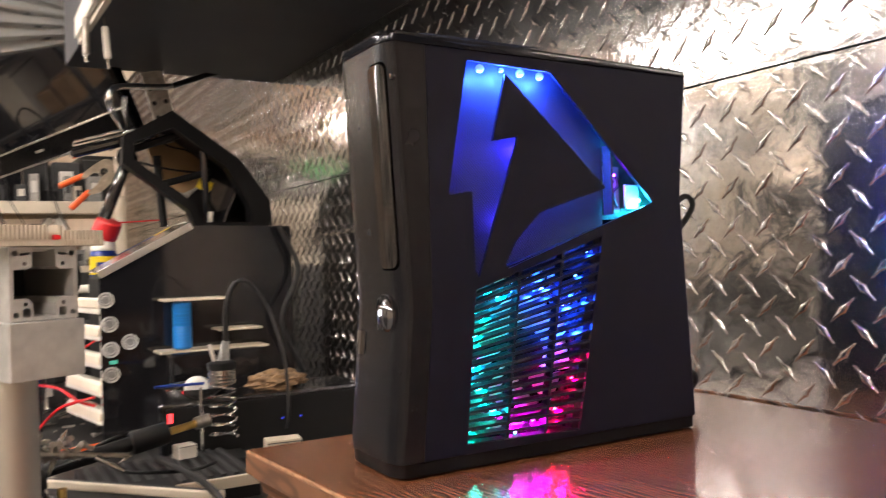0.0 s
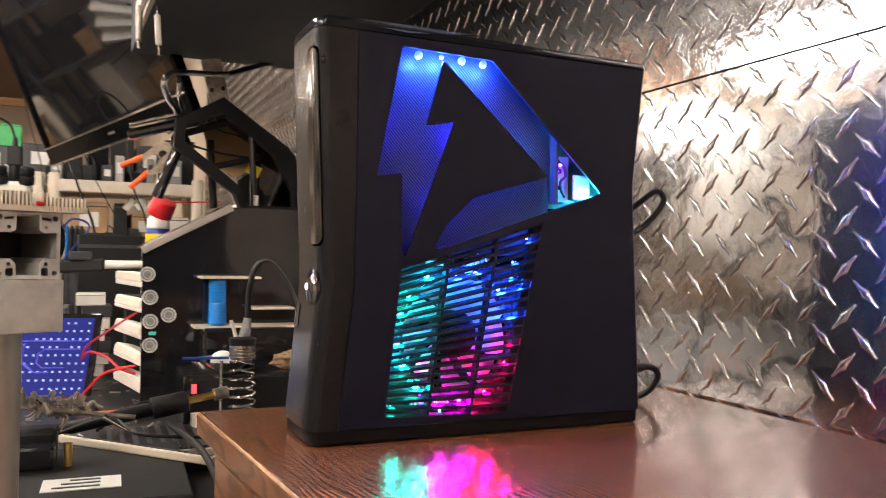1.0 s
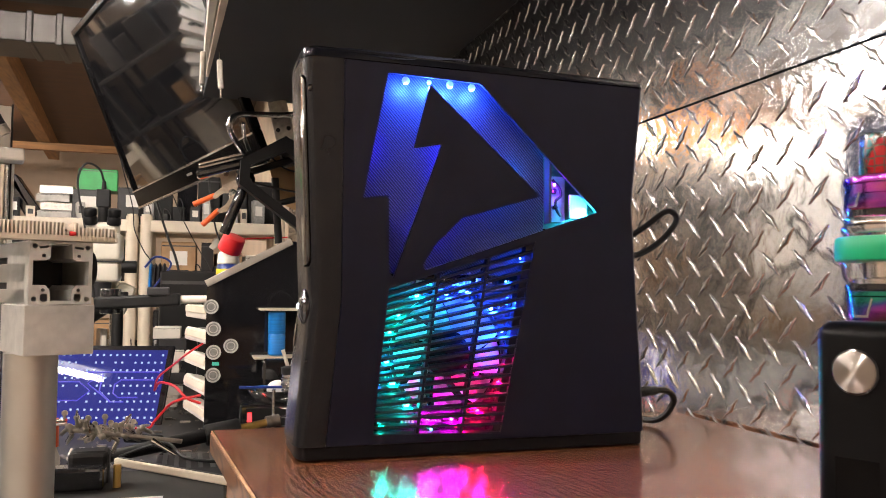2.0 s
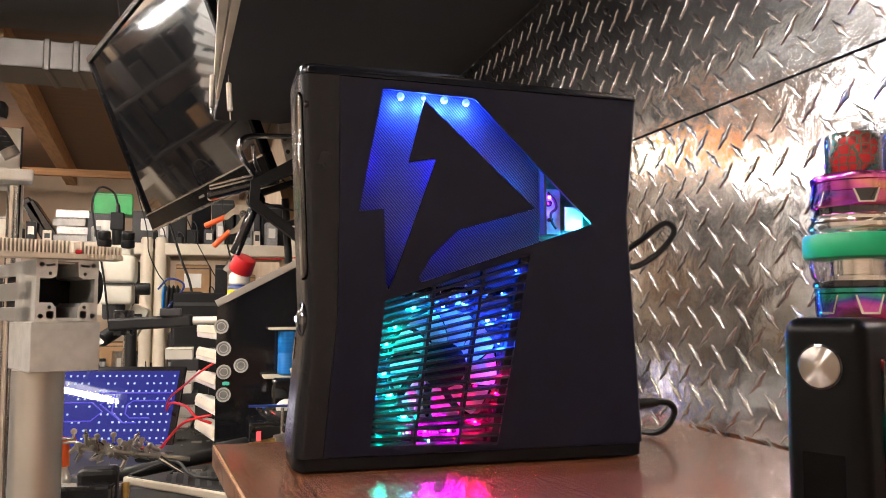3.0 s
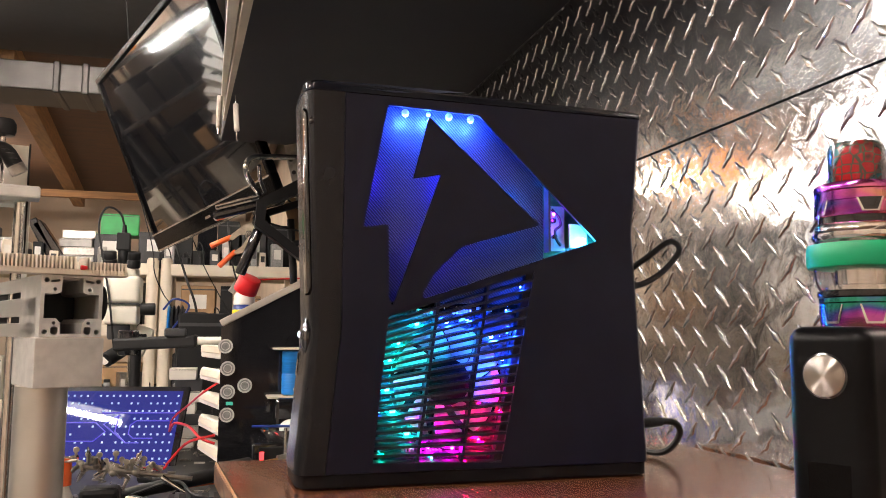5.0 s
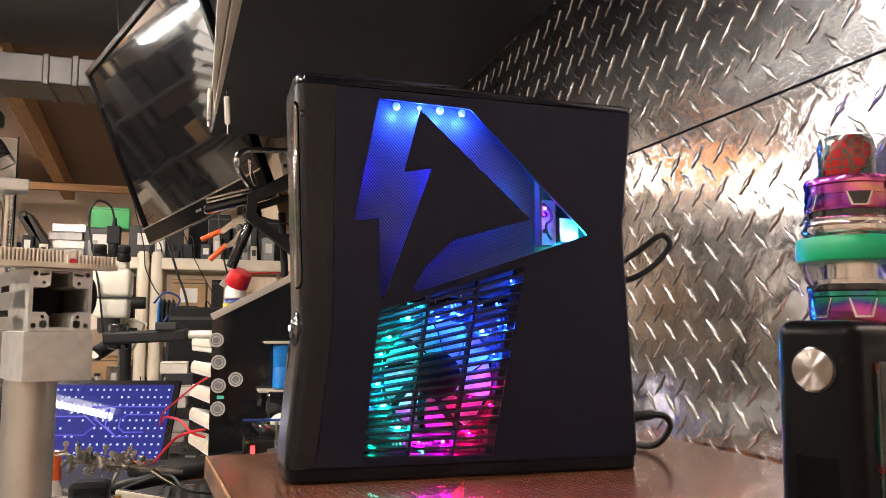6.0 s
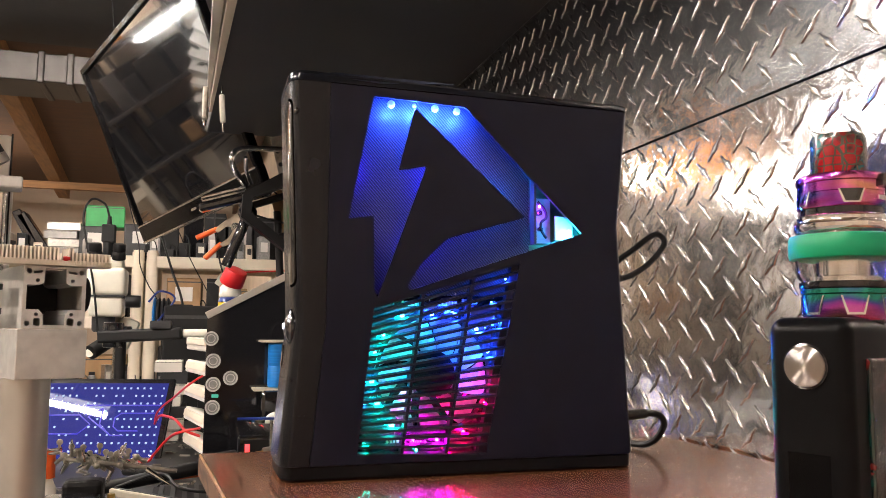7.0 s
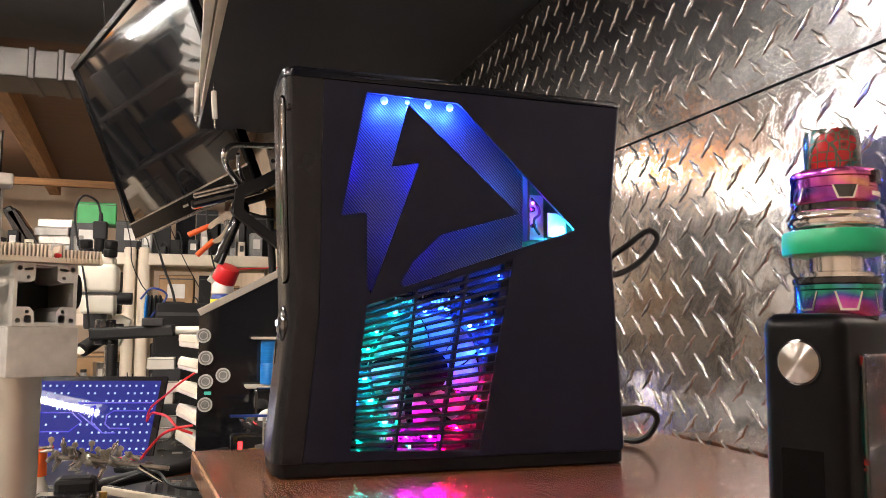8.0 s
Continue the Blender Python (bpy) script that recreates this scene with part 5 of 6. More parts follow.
# ---- round column with slotted beam (small milling machine) ----
def mill():
    """Local x along the beam's cut end, y away along the beam."""
    t = thing("machine_gantry", (-0.166, 0.225, 0), 24, "aluminium T-slot beam on a round post", "machine frame")
    hw, z0, z1 = 0.0255, 0.0985, 0.152
    cz = (z0 + z1) / 2

    h = (z1 - z0) / 2
    slot = [(-0.0085, h - 0.0018), (0.0085, h - 0.0018), (0.009, 0.0125), (0.0125, 0.0105), (0.0225, 0.0105), (0.0225, -0.0105), (0.0125, -0.0105), (0.009, -0.0145),
            (0.0085, -h + 0.003), (-0.0085, -h + 0.003), (-0.009, -0.0145), (-0.0125, -0.0105), (-0.0225, -0.0105), (-0.0225, 0.0105), (-0.0125, 0.0105), (-0.009, 0.0125)]

    def circle(x, z, r, n=14):
        return [(x + r * math.cos(2 * math.pi * i / n), cz + z + r * math.sin(2 * math.pi * i / n)) for i in range(n)]

    outline = [(-hw, z0), (hw, z0), (hw, z1), (-hw, z1)]
    holes = [[(x, cz + z) for x, z in slot]]
    for sx in (-1, 1):
        for sz in (-1, 1):
            holes.append(circle(sx * 0.0212, sz * 0.0222, 0.0022))
        holes.append(rounded([(sx * 0.0165, cz - 0.0245), (sx * 0.0105, cz - 0.0245), (sx * 0.0105, cz - 0.0175), (sx * 0.0165, cz - 0.0175)], 0.0025))
        holes.append(rounded([(sx * 0.0178, cz + 0.0222), (sx * 0.0105, cz + 0.0232), (sx * 0.0105, cz + 0.0212), (sx * 0.0178, cz + 0.0202)], 0.0008))
    for sx, sz in ((-1, -1), (-1, 1), (1, -1), (1, 1)):
        holes.append(circle(sx * 0.0142, sz * 0.0146, 0.0016, 10))
    part("beam_end", plate([outline] + holes, 0.0, 0.07), ALU_CUT, t, "sawn end of the slotted profile")
    # the length behind, with its grooves
    ribs = B()
    for a, c in ((z0, z0 + 0.0125), (z0 + 0.0185, z1 - 0.0185), (z1 - 0.0125, z1)):
        box((-hw + 0.0015, 0.16, (a + c) / 2), (0.003, 0.295, c - a), 0.0004, bm=ribs)
    box((0, 0.16, z1 - 0.0015), (hw * 2 - 0.008, 0.295, 0.003), bm=ribs)
    box((hw - 0.0015, 0.16, cz), (0.003, 0.295, z1 - z0 - 0.008), bm=ribs)
    box((0, 0.16, z0 + 0.0015), (hw * 2 - 0.008, 0.295, 0.003), bm=ribs)
    box((0, 0.3, cz), (hw * 2 - 0.01, 0.004, z1 - z0 - 0.01), bm=ribs)
    tagged(part("beam", ribs, ALU, t, "grooved aluminium beam"), kind="")
    # black sheets inside the aluminium stand in for shade in its hollows
    part("groove_shade", box((-hw + 0.0062, 0.16, cz), (0.003, 0.29, z1 - z0 - 0.004)), BLACK_MATT, t, "black backing for the shade in the beam's grooves")
    part("profile_shade", box((0, 0.073, cz), (hw * 2 - 0.008, 0.004, z1 - z0 - 0.008)), BLACK_MATT, t, "black plate for the shade inside the profile")
    part("mount_block", box((-0.002, 0.03, 0.077), (0.056, 0.075, 0.042), 0.0008), ALU_CUT, t, "plain aluminium block")
    part("post", rod((-0.012, 0.036, -0.16), (-0.012, 0.036, 0.056), 0.0215, seg=48), ALU, t, "round turned post", True)
    rack = part("rack", box((-0.03, 0.004, z1 + 0.003), (0.15, 0.02, 0.005), 0.0006), CREAM, t, "ribbed comb strip")
    tooth = box((0, 0, 0), (0.0016, 0.02, 0.011))
    first = part("tooth", tooth, CREAM, rack)
    first.location = (-0.103, 0.003, z1 + 0.0105)
    x = -0.1
    while x < 0.044:
        o = new("tooth", first.data)
        o.location, o.parent = (x, 0.003, z1 + 0.0105 - 0.0035 * (x > 0.012)), rack
        x += 0.0031 if not -0.001 < x < 0.008 else 0.009
    part("end_block", box((-0.115, 0.004, z1 + 0.008), (0.02, 0.024, 0.018), 0.001), CREAM, t)
    part("red_wire", rod((0.004, -0.006, z1 + 0.007), (0.009, -0.006, z1 + 0.007), 0.002, seg=8), RED, t)
    part("lead_nut", rod((hw + 0.001, 0.02, cz + 0.004), (hw + 0.006, 0.02, cz + 0.004), 0.016, seg=20, bev=0.001), BLACK_RUBBER, t, "black ring", True)


mill()


def spindle():
    t = thing("machine_column", (-0.236, 0.33, -0.16), 12, "machine column with guide rods and white head panel", "machine column")
    part("head_panel", box((-0.02, 0.03, 0.42), (0.055, 0.03, 0.06), 0.001), WHITE_PLASTIC, t, "pale panel with dark rim")
    part("panel_rim", box((0.0085, 0.032, 0.39), (0.0016, 0.034, 0.124)), BLACK_MATT, t)
    part("bridge", box((-0.018, 0.0, 0.399), (0.075, 0.03, 0.012), 0.002), ALU_CUT, t, "aluminium bridge")
    for x in (-0.022, 0.002):
        part("guide_rod", rod((x, 0.004, 0.0), (x, 0.004, 0.39), 0.005, seg=16), STEEL, t, "polished guide rod", True)
    part("back_plate", box((0.006, 0.03, 0.2), (0.012, 0.012, 0.4), 0.001), ALU_CUT, t)
    part("knob_stem", rod((-0.016, 0.0, 0.405), (-0.016, 0.0, 0.455), 0.003, seg=10), STEEL, t)
    part("knob", lathe([(0.0, 0.455), (0.01, 0.455), (0.0115, 0.459), (0.0115, 0.467), (0.009, 0.471), (0.0, 0.471)], 18, m=Matrix.Translation((-0.016, 0, 0))), BLACK_RUBBER, t, "black knurled knob", True)
    sleeve = [(-0.004, -0.014, 0.424), (-0.014, -0.016, 0.437), (-0.03, -0.016, 0.436), (-0.044, -0.015, 0.42), (-0.052, -0.014, 0.39), (-0.056, -0.013, 0.33)]
    hose = part("hose", tube(sleeve, 0.0078, 12), BLACK_RUBBER, t, "black braided sleeve", True)
    for k, p in enumerate(spline(sleeve, 6)[::2]):
        part("braid_ring", sphere(p, 0.0083, seg=12, scale=(1, 1, 0.28)), DARK_GREY, hose, "", True)
    part("hose_end", rod((-0.004, -0.014, 0.424), (0.001, -0.0135, 0.416), 0.008, seg=14), DULL_METAL, t, "grey hose end", True)
    grille = part("grille", box((-0.033, 0.012, 0.33), (0.03, 0.006, 0.11), 0.001), BLACK_MATT, t, "dark vent grille")
    for k in range(11):
        part("slat", box((-0.033, 0.0082, 0.281 + k * 0.0098), (0.027, 0.002, 0.0042), 0.0004), DARK_GREY, grille)


spindle()


# ---- clip stand with small alligator clips ----
def clip_stand():
    t = thing("clip_stand", (-0.15, 0.53, -0.16), label="small metal clip stand with crocodile clips", category="clip stand")
    part("foot", box((-0.02, 0, 0.052), (0.045, 0.035, 0.055), 0.006), BLACK_MATT, t, "black weighted foot")
    part("plinth", box((-0.015, 0, 0.012), (0.11, 0.06, 0.024), 0.004), BLACK_GLOSS, t)
    part("cross_bar", rod((-0.045, 0, 0.104), (0.085, -0.01, 0.086), 0.0028, seg=10), DULL_METAL, t, "", True)
    rnd = random.Random(8)
    for i in range(42):
        x = -0.048 + i * 0.0021
        z = 0.108 - i * 0.0003
        a = Vector((x, rnd.uniform(-0.012, 0.012), z + rnd.uniform(-0.008, 0.008)))
        way = Vector((rnd.uniform(-1, 1), rnd.uniform(-0.6, 0.6), rnd.uniform(-0.8, 0.9))).normalized()
        if i % 3 == 0:
            s = part("wing_screw", rod(a, a + Vector((0, 0, 0.007)), 0.0016, seg=8), DULL_METAL, t, "", True)
            part("wing", lathe([(0.0, -0.001), (0.0032, -0.001), (0.0037, 0.0), (0.0032, 0.001), (0.0, 0.001)], 12, m=Matrix.Translation(a + Vector((0, 0, 0.009))) @ Matrix.Rotation(radians(90), 4, "X")), DULL_METAL, s, "", True)
        elif i % 3 == 1:
            c = part("clip_jaw", rod(a, a + way * 0.017, 0.003, 0.001, 8), STEEL, t, "", True)
            part("clip_jaw_lower", rod(a - Vector((0, 0, 0.003)), a + way * 0.015 - Vector((0, 0, 0.005)), 0.0028, 0.001, 8), DULL_METAL, c, "", True)
        else:
            part("joint", sphere(a, 0.0043, seg=12), DULL_METAL, t, "", True)
            part("joint_arm", rod(a, a + way * 0.014, 0.0026, seg=8), DULL_METAL, t, "", True)
    part("long_clip", rod((0.05, -0.015, 0.09), (0.078, -0.02, 0.072), 0.0034, 0.0018, 10), STEEL, t, "bright long clip", True)


clip_stand()
bottle = thing("orange_cap_bottle", (-0.245, 0.75, -0.16), label="small bottle with a bright orange cap", category="bottle")
part("bottle_body", lathe([(0.0, 0.0), (0.013, 0.0), (0.014, 0.004), (0.014, 0.03), (0.009, 0.042), (0.009, 0.052), (0.0, 0.052)], 20), WHITE_PLASTIC, bottle, "", True)
part("cap", lathe([(0.0105, 0.046), (0.0115, 0.046), (0.011, 0.085), (0.0, 0.087)], 20), ORANGE, bottle, "orange cap", True)


# ---- tablet with lit blue screen ----
def tablet():
    t = thing("tablet_computer", (-0.235, 1.245, -0.132), -13, "tablet with a lit blue circuit wallpaper and app icons", "tablet", rx=-33)
    t.scale = (0.87, 0.87, 0.82)
    wide, tall = 0.31, 0.24
    part("shell", box((0, 0.006, tall / 2 - 0.06), (wide, 0.01, tall), 0.004), BLACK_GLOSS, t, "black tablet shell")
    scr = part("screen", box((0, 0.0006, tall / 2 - 0.06), (wide - 0.03, 0.0012, tall - 0.03)), screen_glow(), t, "glowing blue screen")
    rnd = random.Random(12)
    icon = None
    for row in range(9):
        for col in range(18):
            x, z = -0.131 + col * 0.0154, 0.15 - row * 0.0215
            if rnd.random() < (0.12 if row < 2 else 0.45 if col < 11 else 0.12):
                continue
            if icon is None:
                icon = part("icon", box((0, 0, 0), (0.0046, 0.001, 0.0052), 0.0008), glow("icon_white", (0.42, 0.58, 1.0), 0.8), scr, "small pale app icon")
                icon.location = (x, -0.001, z)
            else:
                o = new("icon", icon.data)
                o.parent, o.location = scr, (x, -0.001, z)
    neon = glow("neon_line", (0.012, 0.006, 0.55), 1.0)
    for pts in ([(-0.14, 0.035), (-0.05, 0.035), (-0.022, 0.01), (-0.045, -0.016), (-0.14, -0.016)], [(0.13, 0.062), (-0.04, 0.062)], [(0.0, 0.055), (-0.03, 0.03), (0.03, -0.02), (0.06, -0.02)],
                [(0.12, 0.04), (0.045, 0.04), (0.032, 0.028), (0.032, 0.004), (0.045, -0.008), (0.09, -0.008)], [(0.0, 0.055), (0.0, 0.01), (0.03, -0.02)]):
        part("neon_line", tube([(x, -0.0006, z + 0.04) for x, z in pts], 0.0018, 6, smoothed=False), neon, scr, "violet-blue glowing line")
    part("stand", box((0, 0.05, 0.02), (0.16, 0.08, 0.1), 0.004), BLACK_MATT, t)
    return t


def screen_glow():
    m = glow("screen_blue", (0.018, 0.026, 0.23), 1.0)
    b = m.node_tree.nodes["Principled BSDF"]
    b.inputs["Base Color"].default_value, b.inputs["Roughness"].default_value = (0.01, 0.01, 0.02, 1), 0.025
    return m


tablet()


# ---- microscope ----
def microscope():
    t = thing("stereo_microscope", (-0.298, 1.92, -0.16), label="white stereo microscope with a black camera on top", category="microscope")
    part("foot", box((0.03, 0.06, 0.015), (0.2, 0.2, 0.03), 0.006), WHITE_PLASTIC, t)
    part("pillar", rod((0.03, 0.13, 0.02), (0.03, 0.13, 0.42), 0.014, seg=18), STEEL, t, "", True)
    part("focus_block", box((0.01, 0.09, 0.27), (0.06, 0.06, 0.07), 0.008), SCOPE_WHITE, t)
    part("focus_knob", rod((0.035, 0.03, 0.245), (0.075, 0.03, 0.245), 0.022, seg=20, bev=0.003), BLACK_RUBBER, t, "black focus knob", True)
    part("optical_head", box((0.004, 0.01, 0.385), (0.106, 0.12, 0.08), 0.014, seg=4), SCOPE_WHITE, t, "cream white optical head", True)
    part("head_top", box((0.006, 0.012, 0.436), (0.08, 0.1, 0.034), 0.012, seg=4), SCOPE_WHITE, t, "", True)
    part("joint_line", box((0.004, 0.01, 0.344), (0.1, 0.114, 0.004)), DARK_GREY, t)
    part("lower_head", box((0.008, 0.01, 0.315), (0.088, 0.105, 0.056), 0.01, seg=3), SCOPE_WHITE, t, "", True)
    part("objective", lathe([(0.0, 0.245), (0.026, 0.245), (0.03, 0.252), (0.031, 0.288), (0.0, 0.288)], 28), DARK_GREY, t, "grey objective ring", True)
    part("arm", box((0.055, 0.05, 0.24), (0.05, 0.07, 0.09), 0.01, (0, 24, 0)), SCOPE_WHITE, t, "white curved arm", True)
    part("drive_knob", rod((0.058, -0.03, 0.33), (0.098, -0.03, 0.33), 0.017, seg=20, bev=0.003), BLACK_RUBBER, t, "black side knob", True)
    for s in (-1, 1):
        ey = part("eyepiece", rod((s * 0.03 + 0.005, -0.03, 0.445), (s * 0.031 + 0.005, -0.035, 0.468), 0.0185, seg=18, bev=0.004), BLACK_RUBBER, t, "", True)
        part("eyecup", rod((s * 0.031 + 0.005, -0.035, 0.467), (s * 0.032 + 0.005, -0.04, 0.49), 0.0175, seg=18, bev=0.004), BLACK_RUBBER, ey, "black rubber eyecup", True)
    part("camera_neck", rod((0.004, 0, 0.455), (0.004, 0, 0.498), 0.015, seg=18), BLACK_MATT, t, "", True)
    cm = part("camera_box", box((0.004, 0, 0.521), (0.036, 0.036, 0.05), 0.003), BLACK_MATT, t, "black camera cube")
    part("cable_boot", rod((0.004, 0, 0.545), (0.004, 0, 0.57), 0.007, 0.005), BLACK_RUBBER, cm)
    part("camera_cord", tube([(0.004, 0, 0.565), (-0.01, 0, 0.605), (-0.045, -0.01, 0.615), (-0.062, -0.02, 0.56), (-0.04, -0.04, 0.45), (-0.02, -0.06, 0.35), (0.0, -0.07, 0.2)], 0.003), BLACK_RUBBER, t, "thin looping cord", True)
    part("lens_barrel", rod((-0.02, -0.09, 0.19), (0.02, -0.04, 0.22), 0.02, seg=20, bev=0.002), BLACK_RUBBER, t, "", True)
    part("lens_ring", lathe([(0.0, 0.0), (0.011, 0.0), (0.011, 0.002), (0.0, 0.003)], 20, m=Matrix.Translation((-0.022, -0.092, 0.189)) @ Matrix.Rotation(radians(75), 4, "X")), WHITE_PLASTIC, t, "", True)


microscope()


def desk_arm():
    t = thing("monitor_arm", (-0.22, 1.5, -0.16), label="black jointed arm with a pale end", category="arm")
    part("pillar", rod((-0.02, 0.3, 0), (-0.02, 0.3, 0.26), 0.014), BLACK_MATT, t, "", True)
    part("link", box((-0.02, 0.19, 0.245), (0.03, 0.25, 0.02), 0.004), BLACK_MATT, t)
    part("upper_arm", box((0.045, 0.05, 0.24), (0.2, 0.03, 0.03), 0.006, (0, -3, -14)), BLACK_MATT, t)
    part("hinge", rod((-0.02, 0.08, 0.21), (-0.02, 0.08, 0.27), 0.024, seg=20, bev=0.003), BLACK_GLOSS, t, "", True)
    part("pale_end", rod((0.14, 0.03, 0.245), (0.235, 0.0, 0.247), 0.01, 0.009, bev=0.002), WHITE_PLASTIC, t, "pale rounded end", True)
    part("clip", box((0.09, 0.03, 0.265), (0.05, 0.03, 0.02), 0.004), DARK_GREY, t)


desk_arm()


def coiled_device():
    t = thing("hot_air_unit", (-0.12, 1.98, -0.16), label="dark boxy unit with hoses wrapped round it", category="hot-air unit")
    part("case", box((0.02, 0, 0.2), (0.085, 0.1, 0.25), 0.008), BLACK_MATT, t)
    part("drum", rod((-0.05, -0.03, 0.29), (0.0, -0.03, 0.29), 0.045, seg=24, bev=0.004), DARK_GREY, t, "", True)
    for i in range(4):
        part("hose_turn", lathe([(0.045, 0.0), (0.05, -0.004), (0.055, 0.0), (0.05, 0.004)], 24, m=Matrix.Translation((-0.045 + i * 0.012, -0.03, 0.29)) @ Matrix.Rotation(radians(90), 4, "Y")), BLACK_RUBBER if i else BLUE, t, "wound hose", True)
    part("foot", box((0, 0, 0.04), (0.1, 0.12, 0.08), 0.004), BLACK_MATT, t)
    part("blue_lead", tube([(-0.06, -0.08, 0.33), (-0.03, -0.09, 0.36), (0.01, -0.085, 0.34), (-0.03, -0.09, 0.28), (-0.07, -0.08, 0.22)], 0.003), NAVY, t, "", True)


coiled_device()


# ---- cables on the bench ----
cable("red_lead", [(-0.02, 1.04, 0.02), (-0.056, 1.06, -0.005), (-0.085, 1.15, -0.036), (-0.118, 1.22, -0.072), (-0.125, 1.27, -0.12), (-0.13, 1.29, -0.155)], 0.002, RED, "bright red test lead running behind the tablet", "test lead")
cable("red_lead", [(-0.035, 1.05, -0.1), (-0.061, 1.06, -0.09), (-0.08, 1.12, -0.077), (-0.098, 1.18, -0.076), (-0.116, 1.22, -0.081), (-0.13, 1.27, -0.12), (-0.14, 1.29, -0.155)], 0.0026, RED, "thin red test lead arching beside the drawers", "test lead")
cable("red_lead", [(-0.035, 1.05, -0.085), (-0.067, 1.06, -0.092), (-0.091, 1.1, -0.108), (-0.117, 1.13, -0.141), (-0.13, 1.14, -0.156), (-0.17, 1.16, -0.156)], 0.0026, RED, "red test lead lying on the bench", "test lead")
cable("hanging_cable", [(0.0, 2.5, 0.9), (0.0, 2.45, 0.5), (0.02, 2.3, 0.32), (0.05, 2.2, 0.22), (0.07, 2.15, 0.05), (0.07, 2.15, -0.155)], 0.003, BLACK_RUBBER, "black cable hanging behind the television")
cable("hanging_cable", [(-0.22, 2.55, 0.62), (-0.2, 2.5, 0.5), (-0.17, 2.4, 0.4), (-0.13, 2.27, 0.28), (-0.09, 2.18, 0.15), (-0.07, 2.16, -0.155)], 0.004, BLACK_RUBBER, "black cable hanging by the shelves")
cable("bench_cable", [(0.27, 0.98, 0.2), (0.3, 0.97, 0.12), (0.265, 0.96, 0.03), (0.3, 0.96, -0.06), (0.33, 0.9, -0.155)], 0.005, BLACK_RUBBER, "black cable down the tool cabinet's side")
cable("bench_cable", [(-0.02, 0.6, -0.1), (0.0, 0.45, -0.1), (0.01, 0.36, -0.12), (0.03, 0.3, -0.155)], 0.004, BLACK_RUBBER, "black cable draped over the case")
cable("bench_cable", [(-0.1, 0.85, -0.155), (-0.06, 0.82, -0.12), (0.0, 0.84, -0.11), (0.05, 0.88, -0.13), (0.08, 0.9, -0.155)], 0.003, BLACK_RUBBER, "black cable curled on the bench")


# ---- small stuff on the bench ----
def carton(name, c, s, material, label, category, rz=0.0, tape=None, group=""):
    t = thing(name, (c[0], c[1], c[2] - s[2] / 2), rz, label, category, group)
    part("carton_body", box((0, 0, s[2] / 2), s, min(s) * 0.04), material, t)
    if tape:
        part("sticker", box((0, -s[1] / 2 - 0.0008, s[2] * 0.6), (s[0] * 0.5, 0.0015, s[2] * 0.35)), tape, t, "pale sticker")
    part("seam", box((0, -s[1] / 2 - 0.0003, s[2] * 0.9), (s[0] * 0.96, 0.001, s[2] * 0.03)), DARK_GREY, t)
    return t


for x, y, z0, n, m, w in ((-0.1, 1.5, -0.16, 7, WHITE_PLASTIC, 0.06), (0.09, 1.62, -0.16, 5, CREAM, 0.07), (-0.4, 1.55, -0.16, 4, DARK_GREY, 0.1)):
    for i in range(n):
        h = 0.026
        carton("parts_box", (x + 0.006 * ((i * 7) % 3 - 1), y, z0 + h * (i + 0.5)), (w, 0.1, h - 0.001), m if (i + n) % 3 else DARK_GREY, "flat plastic parts box in a stack", "parts box", rz=(i * 5) % 7 - 3, group="stacked parts boxes")
carton("dark_box", (0.08, 1.46, -0.09), (0.07, 0.08, 0.14), BLACK_MATT, "black adapter box standing on the bench", "box", 6)
carton("dark_box", (-0.06, 1.92, 0.0), (0.16, 0.12, 0.32), BLACK_MATT, "tall black case at the back of the bench", "case", 3)
carton("dark_box", (0.09, 1.95, -0.02), (0.12, 0.12, 0.28), DARK_GREY, "dark grey case at the back of the bench", "case", -4)


def plastic_strip():
    t = thing("plastic_strip", (-0.065, 0.525, -0.1175), -48, "pale plastic strip lying across the flat case", "strip")
    part("strip_body", box((0, 0, 0.005), (0.24, 0.011, 0.01), 0.002), CREAM, t)
    part("strip_groove", box((0, 0, 0.0102), (0.23, 0.004, 0.0012)), DARK_GREY, t)


plastic_strip()
carton("parts_box", (0.035, 0.705, -0.119), (0.026, 0.022, 0.018), WHITE_PLASTIC, "tiny white box on the slotted tray", "parts box", 12)
carton("parts_box", (0.172, 0.7, -0.139), (0.05, 0.03, 0.04), CREAM, "small pale box beside the solder station", "parts box", -8)


def bench_rubble():
    """Screws, clips and offcuts lying about on the bench."""
    rnd = random.Random(21)
    bm = B()
    for i in range(150):
        x, y = rnd.uniform(-0.3, 0.0), rnd.uniform(0.78, 1.5)
        s = rnd.uniform(0.004, 0.012)
        if rnd.random() < 0.5:
            a = Vector((x, y, -0.156))
            rod(a, a + Vector((rnd.uniform(-1, 1), rnd.uniform(-1, 1), rnd.uniform(0, 0.7))) * s * 2, s * 0.25, seg=6, bm=bm)
        else:
            box((x, y, -0.16 + s * 0.15), (s * 0.8, s * rnd.uniform(0.5, 2.2), s * 0.3), 0, (0, 0, rnd.uniform(0, 90)), bm)
    ob = part("small_parts", bm, DULL_METAL, None, "scattered screws and small metal parts on the bench")
    tagged(ob, category="small parts", kind="stuff")


bench_rubble()


def marker(p, way, col, label):
    t = thing("screwdriver", p, 0, label, "screwdriver")
    w = Vector(way).normalized()
    part("handle", rod((0, 0, 0), w * 0.07, 0.009, 0.0075, 12, bev=0.002), col, t, "", True)
    part("blade", rod(w * 0.07, w * 0.15, 0.0025, seg=8), STEEL, t, "", True)


